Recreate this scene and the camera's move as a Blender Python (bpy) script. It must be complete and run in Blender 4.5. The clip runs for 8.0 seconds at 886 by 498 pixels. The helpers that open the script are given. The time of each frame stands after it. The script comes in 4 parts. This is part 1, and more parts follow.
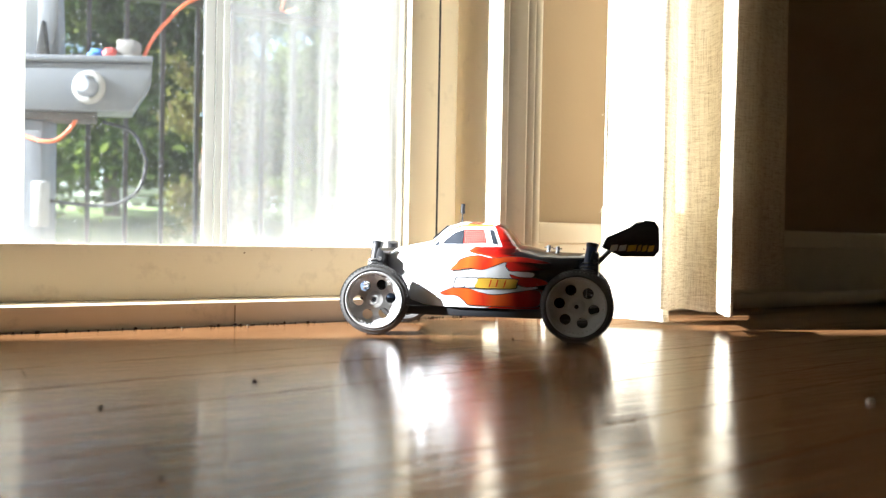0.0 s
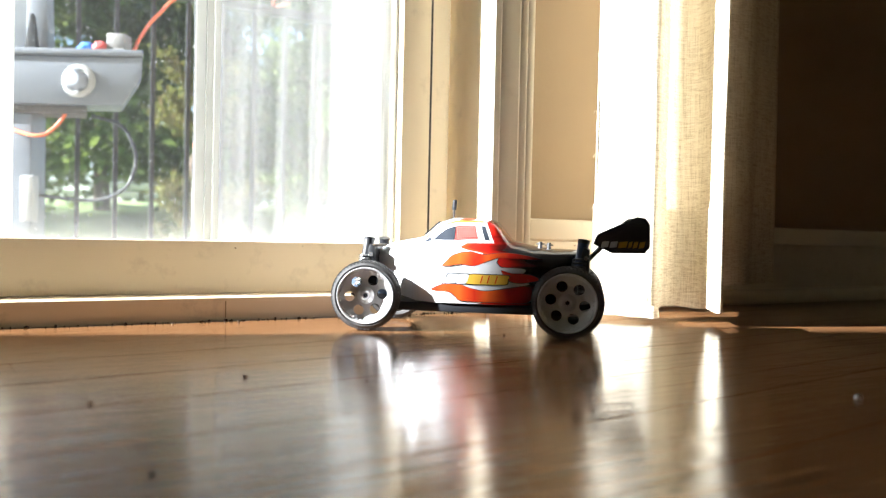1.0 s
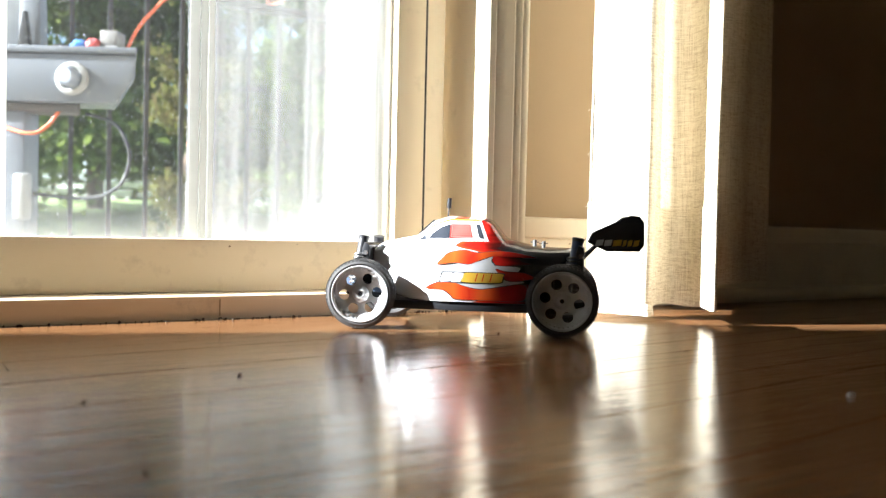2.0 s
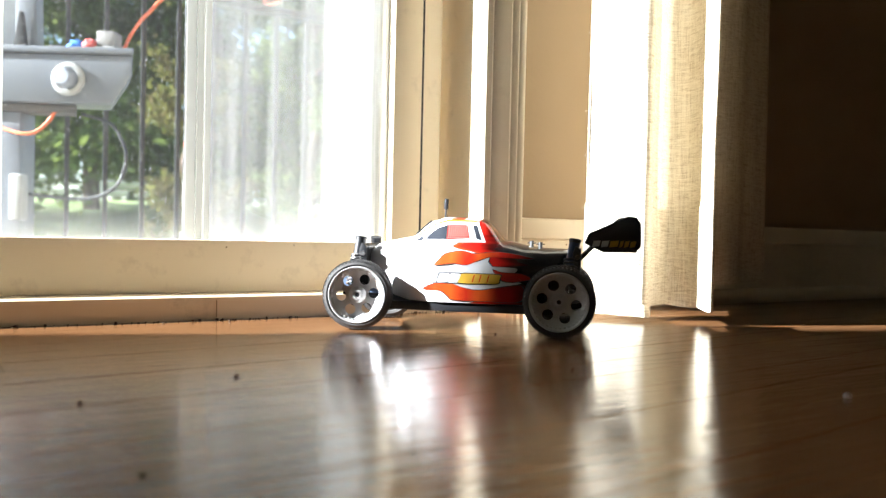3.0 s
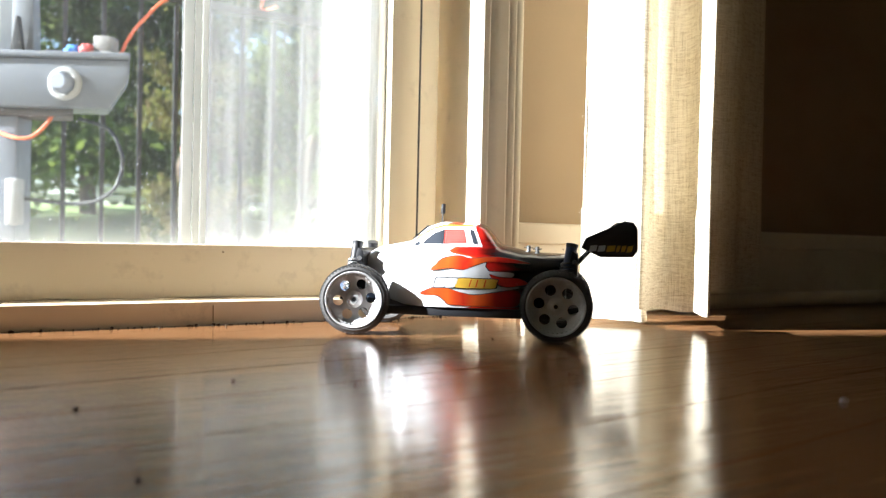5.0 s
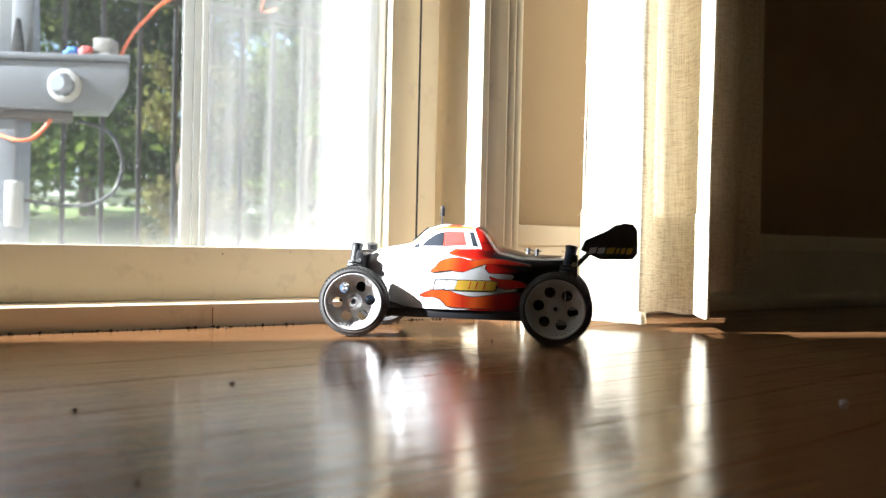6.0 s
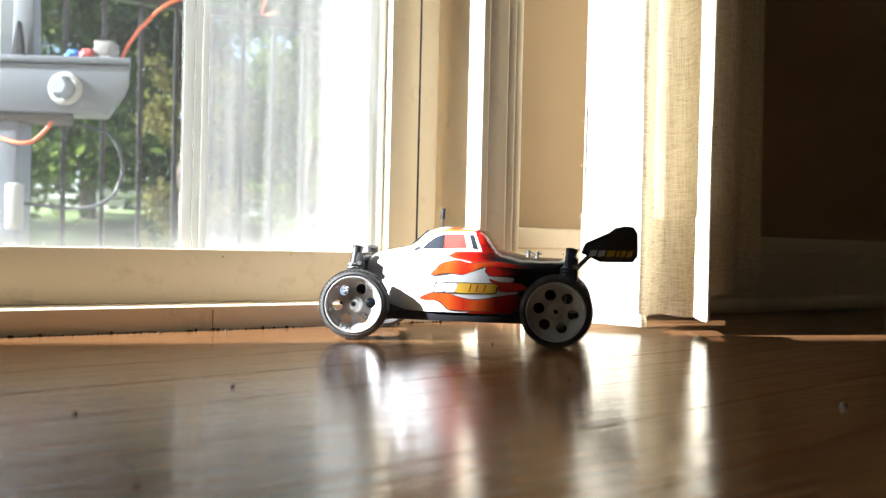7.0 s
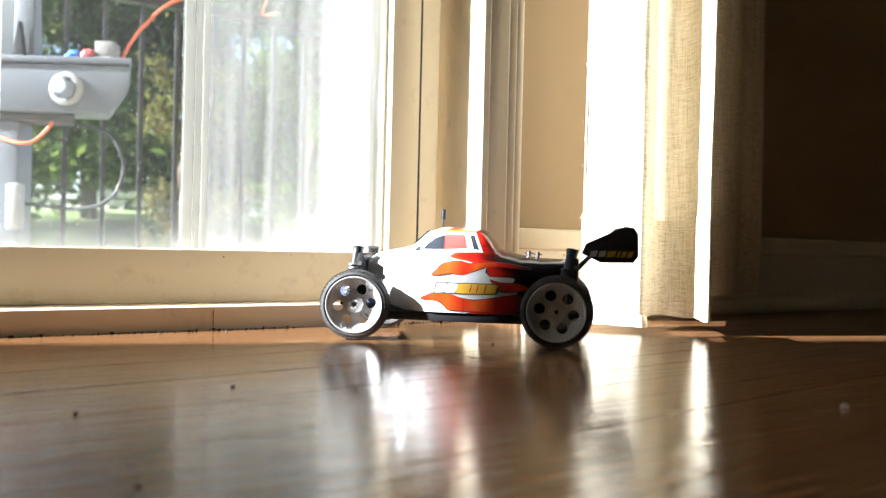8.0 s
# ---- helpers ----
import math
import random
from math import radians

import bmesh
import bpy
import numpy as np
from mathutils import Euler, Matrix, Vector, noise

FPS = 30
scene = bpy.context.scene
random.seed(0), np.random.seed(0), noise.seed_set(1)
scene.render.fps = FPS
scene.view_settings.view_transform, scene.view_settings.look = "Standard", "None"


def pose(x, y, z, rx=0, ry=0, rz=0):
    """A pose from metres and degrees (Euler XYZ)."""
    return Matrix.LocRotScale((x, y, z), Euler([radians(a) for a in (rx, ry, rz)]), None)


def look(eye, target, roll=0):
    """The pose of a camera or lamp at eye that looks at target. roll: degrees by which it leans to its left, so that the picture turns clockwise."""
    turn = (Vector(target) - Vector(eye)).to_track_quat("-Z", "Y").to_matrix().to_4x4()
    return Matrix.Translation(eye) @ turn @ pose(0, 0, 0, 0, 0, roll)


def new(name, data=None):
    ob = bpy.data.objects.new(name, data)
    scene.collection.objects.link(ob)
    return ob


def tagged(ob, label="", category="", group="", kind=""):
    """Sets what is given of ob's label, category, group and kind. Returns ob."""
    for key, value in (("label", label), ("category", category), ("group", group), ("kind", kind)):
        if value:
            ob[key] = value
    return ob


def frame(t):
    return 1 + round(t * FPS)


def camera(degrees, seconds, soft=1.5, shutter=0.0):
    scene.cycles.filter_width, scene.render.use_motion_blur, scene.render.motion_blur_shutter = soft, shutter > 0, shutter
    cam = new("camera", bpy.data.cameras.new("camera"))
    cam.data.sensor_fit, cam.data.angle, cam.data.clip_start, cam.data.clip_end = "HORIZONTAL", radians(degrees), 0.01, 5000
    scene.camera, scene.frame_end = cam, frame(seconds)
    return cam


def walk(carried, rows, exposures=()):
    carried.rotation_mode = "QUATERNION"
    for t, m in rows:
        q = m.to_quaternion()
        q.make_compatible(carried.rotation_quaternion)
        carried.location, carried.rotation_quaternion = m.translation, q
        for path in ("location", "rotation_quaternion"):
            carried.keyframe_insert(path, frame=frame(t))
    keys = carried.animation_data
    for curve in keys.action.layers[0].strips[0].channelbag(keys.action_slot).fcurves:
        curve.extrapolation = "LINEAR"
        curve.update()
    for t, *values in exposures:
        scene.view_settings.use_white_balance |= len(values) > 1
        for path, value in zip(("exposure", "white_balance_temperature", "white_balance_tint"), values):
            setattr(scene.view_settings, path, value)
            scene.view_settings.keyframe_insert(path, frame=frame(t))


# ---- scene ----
# ---------------------------------------------------------------- camera
EYE = Vector((0.0, 0.0, 0.088))


def aim(yaw, pitch, roll):
    a, b = radians(yaw), radians(pitch)
    way = Vector((math.sin(a) * math.cos(b), math.cos(a) * math.cos(b), math.sin(b)))
    return look(EYE, EYE + way, roll)


cam = camera(62.0, 8.0, soft=1.3)
cam.data.dof.use_dof, cam.data.dof.focus_distance, cam.data.dof.aperture_fstop = True, 0.70, 6.8
PATH = [
    (0.0, 27.987, -0.692, 1.05), (0.5, 28.389, -0.844, 1.18), (1.0, 28.652, -0.987, 1.25),
    (1.5, 28.889, -1.111, 1.26), (3.0, 29.297, -1.040, 1.28), (3.5, 29.396, -0.963, 1.28),
    (4.0, 29.500, -0.800, 1.29), (4.5, 29.516, -0.731, 1.28), (6.0, 29.556, -0.502, 1.29),
    (6.5, 29.551, -0.406, 1.30), (7.0, 29.529, -0.290, 1.31), (7.5, 29.490, -0.275, 1.32),
    (8.0, 29.486, -0.258, 1.35)]
EXPOSURES = [(0.0, 3.0, 5850, 9), (1.5, 2.98, 5850, 9), (3.0, 2.86, 5850, 9), (4.5, 2.82, 5850, 9), (6.0, 2.70, 5850, 9), (8.0, 2.84, 5850, 9)]
walk(cam, [(t, aim(a, b, c)) for t, a, b, c in PATH], EXPOSURES)

# ---------------------------------------------------------------- light
SUN_AZ, SUN_EL = radians(17.4), radians(29)   # heading of the light along the door wall, into the room
sun_way = Vector((math.cos(SUN_AZ) * math.cos(SUN_EL), -math.sin(SUN_AZ) * math.cos(SUN_EL), -math.sin(SUN_EL)))
sun = new("sun", bpy.data.lights.new("sun", "SUN"))
sun.data.energy, sun.data.angle, sun.data.color = 5.0, radians(0.53), (1.0, 0.965, 0.91)
sun.matrix_world = look((-6, 3, 4), Vector((-6, 3, 4)) + sun_way)

world = bpy.data.worlds.new("sky")
scene.world = world
world.use_nodes = True
wn = world.node_tree.nodes
sky = wn.new("ShaderNodeTexSky")
sky.sky_type, sky.sun_disc = "NISHITA", False
sky.sun_elevation, sky.sun_rotation = SUN_EL, math.atan2(-sun_way.x, -sun_way.y)
world.node_tree.links.new(sky.outputs[0], wn["Background"].inputs[0])
wn["Background"].inputs[1].default_value = 0.065

# ---------------------------------------------------------------- material kit


class Mat:
    """A node material with short calls for the usual nodes."""

    def __init__(self, name):
        self.mat = bpy.data.materials.new(name)
        self.mat.use_nodes = True
        self.tree = self.mat.node_tree
        self.bsdf = self.tree.nodes["Principled BSDF"]
        self.out = self.tree.nodes["Material Output"]
        self.where = self.tree.nodes.new("ShaderNodeTexCoord").outputs["Object"]

    def node(self, kind, **sockets):
        n = self.tree.nodes.new(kind)
        for key, value in sockets.items():
            self.put(n.inputs[key.replace("_", " ")], value)
        return n

    def put(self, socket, value):
        if isinstance(value, bpy.types.NodeSocket):
            self.tree.links.new(value, socket)
        else:
            socket.default_value = value

    def mapped(self, scale=(1, 1, 1), turn=0.0, source=None):
        n = self.node("ShaderNodeMapping", Vector=source or self.where, Scale=scale, Rotation=(0, 0, turn))
        return n.outputs[0]

    def noise(self, scale, detail=4, rough=0.55, source=None):
        return self.node("ShaderNodeTexNoise", Vector=source or self.where, Scale=scale, Detail=detail, Roughness=rough).outputs[0]

    def ramp(self, fac, *stops):
        n = self.node("ShaderNodeValToRGB", Fac=fac)
        while len(n.color_ramp.elements) < len(stops):
            n.color_ramp.elements.new(0.5)
        for e, (p, c) in zip(n.color_ramp.elements, stops):
            e.position = p
            e.color = (*c, 1) if isinstance(c, tuple) else (c, c, c, 1)
        return n.outputs[0]

    def mix(self, fac, a, b, how="MIX"):
        n = self.tree.nodes.new("ShaderNodeMix")
        n.data_type, n.blend_type = "RGBA", how
        for k, v in ((0, fac), (6, a), (7, b)):
            self.put(n.inputs[k], (*v, 1) if isinstance(v, tuple) and len(v) == 3 else v)
        return n.outputs[2]

    def math(self, op, a, b=0.0):
        n = self.tree.nodes.new("ShaderNodeMath")
        n.operation = op
        self.put(n.inputs[0], a)
        self.put(n.inputs[1], b)
        return n.outputs[0]

    def bump(self, height, strength=0.2, distance=0.002):
        n = self.node("ShaderNodeBump", Height=height, Strength=strength, Distance=distance)
        self.put(self.bsdf.inputs["Normal"], n.outputs[0])
        return n.outputs[0]

    def set(self, **sockets):
        for key, value in sockets.items():
            if isinstance(value, tuple) and len(value) == 3:
                value = (*value, 1)
            self.put(self.bsdf.inputs[key.replace("_", " ")], value)
        return self


def plain(name, color, rough=0.5, metal=0.0, vary=0.12, grain=60.0, bump=0.05, coat=0.0):
    m = Mat(name)
    big, fine = m.noise(grain * 0.12, 3), m.noise(grain, 5)
    lo, hi = tuple(c * (1 - vary) for c in color), tuple(min(1, c * (1 + vary)) for c in color)
    c = m.mix(m.ramp(big, (0.35, 0.0), (0.65, 1.0)), lo, hi)
    c = m.mix(m.math("MULTIPLY", fine, 0.35), c, lo)
    r = m.math("ADD", m.math("MULTIPLY", fine, 0.18), rough - 0.09)
    m.set(Base_Color=c, Roughness=r, Metallic=metal, Coat_Weight=coat)
    if bump:
        m.bump(fine, bump, 0.001)
    return m.mat


# ---------------------------------------------------------------- mesh kit


def add_box(bm, x0, x1, y0, y1, z0, z1, bevel=0.0, segments=2):
    r = bmesh.ops.create_cube(bm, size=1.0, matrix=Matrix.LocRotScale(((x0 + x1) / 2, (y0 + y1) / 2, (z0 + z1) / 2), None, (abs(x1 - x0), abs(y1 - y0), abs(z1 - z0))))
    if bevel:
        edges = {e for v in r["verts"] for e in v.link_edges}
        bmesh.ops.bevel(bm, geom=list(edges), offset=bevel, segments=segments, profile=0.6, affect="EDGES")
    return bm


def box(x0, x1, y0, y1, z0, z1, bevel=0.0, segments=2):
    return add_box(bmesh.new(), x0, x1, y0, y1, z0, z1, bevel, segments)


def add_rod(bm, a, b, r0, r1=None, sides=12, caps=True):
    a, b = Vector(a), Vector(b)
    d = b - a
    m = Matrix.Translation((a + b) / 2) @ d.to_track_quat("Z", "Y").to_matrix().to_4x4()
    bmesh.ops.create_cone(bm, cap_ends=caps, segments=sides, radius1=r0, radius2=r0 if r1 is None else r1, depth=d.length, matrix=m)
    return bm


def rod(a, b, r0, r1=None, sides=12):
    return add_rod(bmesh.new(), a, b, r0, r1, sides)


def lathe(profile, sides=32, axis="Y", close=True):
    """Turns (radius, along) points about the axis."""
    bm = bmesh.new()
    rings = []
    for k in range(sides):
        a = math.tau * k / sides
        ring = []
        for r, s in profile:
            u, v = r * math.cos(a), r * math.sin(a)
            ring.append(bm.verts.new((u, s, v) if axis == "Y" else (u, v, s) if axis == "Z" else (s, u, v)))
        rings.append(ring)
    n = len(profile)
    for k in range(sides):
        p, q = rings[k], rings[(k + 1) % sides]
        for i in range(n if close else n - 1):
            j = (i + 1) % n
            bm.faces.new((p[i], p[j], q[j], q[i]))
    bmesh.ops.remove_doubles(bm, verts=bm.verts, dist=1e-6)
    bmesh.ops.recalc_face_normals(bm, faces=bm.faces)
    return bm


def prism(outline, y0, y1, bevel=0.0):
    """A slab with an outline of (x, z) points, from y0 to y1."""
    bm = bmesh.new()
    f = bm.faces.new([bm.verts.new((x, y0, z)) for x, z in outline])
    r = bmesh.ops.extrude_face_region(bm, geom=[f])
    bmesh.ops.translate(bm, vec=(0, y1 - y0, 0), verts=[v for v in r["geom"] if isinstance(v, bmesh.types.BMVert)])
    bmesh.ops.recalc_face_normals(bm, faces=bm.faces)
    if bevel:
        bmesh.ops.bevel(bm, geom=list(bm.edges), offset=bevel, segments=2, profile=0.6, affect="EDGES")
    return bm


def tube(points, radius, sides=8):
    """A round tube along smooth points."""
    pts = [Vector(p) for p in points]
    fine = []
    for i in range(len(pts) - 1):
        p0, p1, p2, p3 = pts[max(i - 1, 0)], pts[i], pts[i + 1], pts[min(i + 2, len(pts) - 1)]
        for k in range(6):
            u = k / 6
            fine.append(0.5 * ((2 * p1) + (p2 - p0) * u + (2 * p0 - 5 * p1 + 4 * p2 - p3) * u * u + (3 * p1 - p0 - 3 * p2 + p3) * u ** 3))
    fine.append(pts[-1])
    bm = bmesh.new()
    rings = []
    for i, p in enumerate(fine):
        d = (fine[min(i + 1, len(fine) - 1)] - fine[max(i - 1, 0)]).normalized()
        side = d.cross(Vector((0.13, 0.31, 0.94))).normalized()
        up = side.cross(d)
        rings.append([bm.verts.new(p + radius * (math.cos(math.tau * k / sides) * side + math.sin(math.tau * k / sides) * up)) for k in range(sides)])
    for a, b in zip(rings, rings[1:]):
        for k in range(sides):
            bm.faces.new((a[k], a[(k + 1) % sides], b[(k + 1) % sides], b[k]))
    bm.faces.new(rings[0])
    bm.faces.new(rings[-1])
    bmesh.ops.recalc_face_normals(bm, faces=bm.faces)
    return bm


def finish(name, bm, material, smooth=35):
    me = bpy.data.meshes.new(name)
    if smooth:
        for f in bm.faces:
            f.smooth = True
        for e in bm.edges:
            if len(e.link_faces) == 2 and e.calc_face_angle(0) > radians(smooth):
                e.smooth = False
    bm.to_mesh(me)
    bm.free()
    for m in material if isinstance(material, (list, tuple)) else (material,):
        me.materials.append(m)
    return me


def part(name, bm, material, parent, label="", smooth=35):
    ob = new(name, finish(name, bm, material, smooth))
    ob.parent = parent
    return tagged(ob, label)


def solid(name, bm, material, label, category, kind="", group="", smooth=35):
    return tagged(new(name, finish(name, bm, material, smooth)), label, category, group, kind)


def thing(name, m, label, category, group="", kind=""):
    ob = new(name)
    ob.matrix_world = m
    ob.empty_display_size = 0.02
    return tagged(ob, label, category, group, kind)

# ---------------------------------------------------------------- materials


def wood_floor():
    m = Mat("varnished_oak")
    pick = m.node("ShaderNodeObjectInfo").outputs["Random"]
    isle = m.node("ShaderNodeNewGeometry").outputs["Random Per Island"]
    pick = m.math("FRACT", m.math("ADD", pick, isle))
    shift = m.node("ShaderNodeCombineXYZ", X=m.math("MULTIPLY", pick, 7.0), Y=m.math("MULTIPLY", pick, 3.0), Z=pick).outputs[0]
    add = m.node("ShaderNodeVectorMath")
    add.operation = "ADD"
    m.put(add.inputs[0], m.where)
    m.put(add.inputs[1], shift)
    at = add.outputs[0]
    grain = m.noise(1.0, 7, 0.62, m.mapped((9, 190, 40), 0, at))
    figure = m.noise(1.0, 3, 0.5, m.mapped((3, 34, 10), 0, at))
    wear = m.noise(9, 5, 0.6)
    c = m.ramp(grain, (0.3, (0.092, 0.040, 0.015)), (0.52, (0.180, 0.088, 0.036)), (0.75, (0.265, 0.145, 0.066)))
    c = m.mix(m.math("MULTIPLY", figure, 0.45), c, (0.11, 0.050, 0.020))
    c = m.mix(m.math("MULTIPLY", pick, 0.35), c, (0.20, 0.098, 0.040))
    scratch = m.ramp(m.noise(1.0, 4, 0.6, m.mapped((6, 130, 10), 0.12)), (0.56, 0.0), (0.68, 1.0))
    r = m.math("ADD", m.math("MULTIPLY", wear, 0.09), 0.095)
    r = m.math("ADD", r, m.math("MULTIPLY", scratch, 0.10))
    m.set(Base_Color=c, Roughness=r, Coat_Weight=0.2, Coat_Roughness=0.10, Coat_IOR=1.5, Specular_IOR_Level=0.4)
    h = m.math("ADD", m.math("MULTIPLY", grain, 0.25), m.math("MULTIPLY", m.noise(1.0, 3, 0.5, m.mapped((7, 45, 10), -0.12)), 1.6))
    h = m.math("ADD", h, m.math("MULTIPLY", m.noise(1.0, 2, 0.5, m.mapped((5, 330, 10))), 1.8))
    m.put(m.bsdf.inputs["Coat Normal"], m.bump(h, 0.16, 0.0010))
    return m.mat


def painted_wall():
    m = Mat("tan_wall_paint")
    big, fine = m.noise(2.2, 4), m.noise(160, 4)
    c = m.mix(m.ramp(big, (0.3, 0.0), (0.7, 1.0)), (0.36, 0.262, 0.15), (0.41, 0.305, 0.18))
    m.set(Base_Color=c, Roughness=0.62)
    m.bump(fine, 0.18, 0.0008)
    return m.mat


def vinyl(name, color, dirt=0.25, rough=0.38):
    m = Mat(name)
    spots = m.ramp(m.noise(30, 6, 0.65), (0.58, 0.0), (0.74, 1.0))
    wide = m.ramp(m.noise(4.0, 4), (0.35, 0.0), (0.7, 1.0))
    c = m.mix(m.math("MULTIPLY", wide, 0.35), color, tuple(v * f for v, f in zip(color, (0.88, 0.84, 0.76))))
    c = m.mix(m.math("MULTIPLY", spots, dirt), c, (0.34, 0.25, 0.15))
    m.set(Base_Color=c, Roughness=m.math("ADD", m.math("MULTIPLY", m.noise(50), 0.2), rough - 0.1))
    m.bump(m.noise(220, 3), 0.06, 0.0006)
    return m.mat


def cloth():
    m = Mat("unbleached_linen")
    warp = m.noise(1.0, 3, 0.7, m.mapped((900, 900, 26)))
    weft = m.noise(1.0, 3, 0.7, m.mapped((55, 55, 950)))
    slub = m.noise(1.0, 5, 0.7, m.mapped((90, 90, 520)))
    weave = m.math("ADD", m.math("MULTIPLY", warp, 0.5), m.math("MULTIPLY", weft, 0.5))
    c = m.ramp(weave, (0.38, (0.44, 0.36, 0.24)), (0.54, (0.80, 0.74, 0.60)))
    c = m.mix(m.ramp(slub, (0.5, 0.0), (0.66, 0.75)), c, (0.90, 0.85, 0.72))
    n = m.node("ShaderNodeBump", Height=weave, Strength=0.6, Distance=0.001).outputs[0]
    d = m.node("ShaderNodeBsdfDiffuse", Color=c, Normal=n)
    t = m.node("ShaderNodeBsdfTranslucent", Color=m.mix(0.45, c, (0.78, 0.62, 0.40)), Normal=n)
    both = m.node("ShaderNodeMixShader", Fac=0.17)
    m.put(both.inputs[1], d.outputs[0])
    m.put(both.inputs[2], t.outputs[0])
    m.put(m.out.inputs[0], both.outputs[0])
    return m.mat


def glass(name, dust):
    """Clear pane with dust specks; glare and reflections painted as white film, denser in streaks."""
    m = Mat(name)
    clear = m.node("ShaderNodeBsdfTransparent", Color=(0.97, 0.985, 0.975, 1))
    shine = m.node("ShaderNodeBsdfGlossy", Roughness=0.02)
    fres = m.node("ShaderNodeFresnel", IOR=1.5)
    a = m.node("ShaderNodeMixShader", Fac=fres.outputs[0])
    m.put(a.inputs[1], clear.outputs[0])
    m.put(a.inputs[2], shine.outputs[0])
    film = m.node("ShaderNodeBsdfTranslucent", Color=(0.93, 0.93, 0.90, 1))
    film2 = m.node("ShaderNodeBsdfDiffuse", Color=(0.93, 0.93, 0.90, 1))
    f = m.node("ShaderNodeMixShader", Fac=0.5)
    m.put(f.inputs[1], film.outputs[0])
    m.put(f.inputs[2], film2.outputs[0])
    specks = m.ramp(m.noise(430, 2, 0.4), (0.70, 0.0), (0.75, 1.0))
    smear = m.noise(1.0, 4, 0.6, m.mapped((26, 26, 3.0)))
    if dust == "light":
        k = m.math("ADD", m.math("MULTIPLY", specks, 0.4), m.math("MULTIPLY", smear, 0.03))
    else:
        # whitening towards the stile stands in for reflections and the bright outside
        streaks = m.ramp(m.noise(1.0, 5, 0.6, m.mapped((48, 48, 1.1))), (0.36, 0.0), (0.62, 1.0))
        side = m.node("ShaderNodeSeparateXYZ", Vector=m.where).outputs[0]
        side = m.math("ADD", side, m.math("MULTIPLY", m.noise(1.0, 3, 0.5, m.mapped((5, 5, 2.5))), 0.05))
        haze_k = m.ramp(m.math("MULTIPLY", side, 2.0), (0.30, 0.085), (0.38, 0.14), (0.62, 0.18), (0.70, 0.45))
        k = m.math("ADD", m.math("MULTIPLY", haze_k, m.math("ADD", m.math("MULTIPLY", streaks, 0.8), 0.45)), m.math("MULTIPLY", specks, 0.12))
    # pale glare painted into the film along the bottom edge
    low = m.node("ShaderNodeSeparateXYZ", Vector=m.where).outputs[2]
    low = m.math("ADD", low, m.math("MULTIPLY", m.math("SUBTRACT", m.noise(14, 4), 0.5), 0.05))
    k = m.math("ADD", k, m.ramp(m.math("MULTIPLY", low, 5.0), (0.38, 0.10), (0.52, 0.035), (0.75, 0.0)))
    b = m.node("ShaderNodeMixShader", Fac=k)
    m.put(b.inputs[1], a.outputs[0])
    m.put(b.inputs[2], f.outputs[0])
    m.put(m.out.inputs[0], b.outputs[0])
    return m.mat


def lawn():
    m = Mat("lawn_grass")
    c = m.ramp(m.noise(1.3, 6, 0.65), (0.35, (0.12, 0.18, 0.05)), (0.65, (0.24, 0.31, 0.10)))
    m.set(Base_Color=c, Roughness=0.9)
    m.bump(m.noise(40, 4), 0.6, 0.02)
    return m.mat


def leafage(name, dark, light):
    m = Mat(name)
    isle = m.node("ShaderNodeNewGeometry").outputs["Random Per Island"]
    c = m.mix(isle, dark, light)
    c = m.mix(m.math("MULTIPLY", m.noise(3), 0.4), c, dark)
    d = m.node("ShaderNodeBsdfDiffuse", Color=c)
    t = m.node("ShaderNodeBsdfTranslucent", Color=m.mix(0.5, c, (0.22, 0.26, 0.05)))
    both = m.node("ShaderNodeMixShader", Fac=0.4)
    m.put(both.inputs[1], d.outputs[0])
    m.put(both.inputs[2], t.outputs[0])
    m.put(m.out.inputs[0], both.outputs[0])
    return m.mat


def milky():
    m = Mat("milky_glazing_plastic")
    c = m.mix(m.noise(40, 4), (0.62, 0.62, 0.59), (0.72, 0.72, 0.69))
    d = m.node("ShaderNodeBsdfDiffuse", Color=c)
    t = m.node("ShaderNodeBsdfTranslucent", Color=c)
    both = m.node("ShaderNodeMixShader", Fac=0.5)
    m.put(both.inputs[1], d.outputs[0])
    m.put(both.inputs[2], t.outputs[0])
    m.put(m.out.inputs[0], both.outputs[0])
    return m.mat


OAK = wood_floor()
WALL = painted_wall()
TRIM = vinyl("cream_trim_paint", (0.85, 0.78, 0.62), 0.18)
VINYL = vinyl("ivory_door_vinyl", (0.81, 0.71, 0.53), 0.30)
SILLM = vinyl("soiled_threshold_vinyl", (0.70, 0.57, 0.40), 0.5, 0.55)
WHITE = vinyl("white_outside_vinyl", (0.80, 0.80, 0.78), 0.15)
GASKET = plain("black_rubber_gasket", (0.018, 0.014, 0.012), 0.6)
LINEN = cloth()
MILKY = milky()
PANE_LIGHT, PANE_HAZED = glass("speckled_glass", "light"), glass("hazed_glass", "heavy")
CEIL = plain("ceiling_white", (0.62, 0.58, 0.50), 0.8, grain=90)
PALE = plain("tan_side_wall_paint", (0.46, 0.37, 0.25), 0.7, vary=0.04, grain=90)
GAPDARK = plain("joint_dirt", (0.035, 0.018, 0.008), 0.8)
GRASS = lawn()
LEAF = leafage("leaf_green", (0.034, 0.058, 0.017), (0.115, 0.155, 0.050))
LEAF_DRY = leafage("leaf_dry_brown", (0.07, 0.05, 0.022), (0.17, 0.125, 0.07))
BARK = plain("bark", (0.11, 0.075, 0.05), 0.9, vary=0.4, grain=40, bump=0.6)
IRON = plain("black_painted_iron", (0.02, 0.02, 0.022), 0.45)
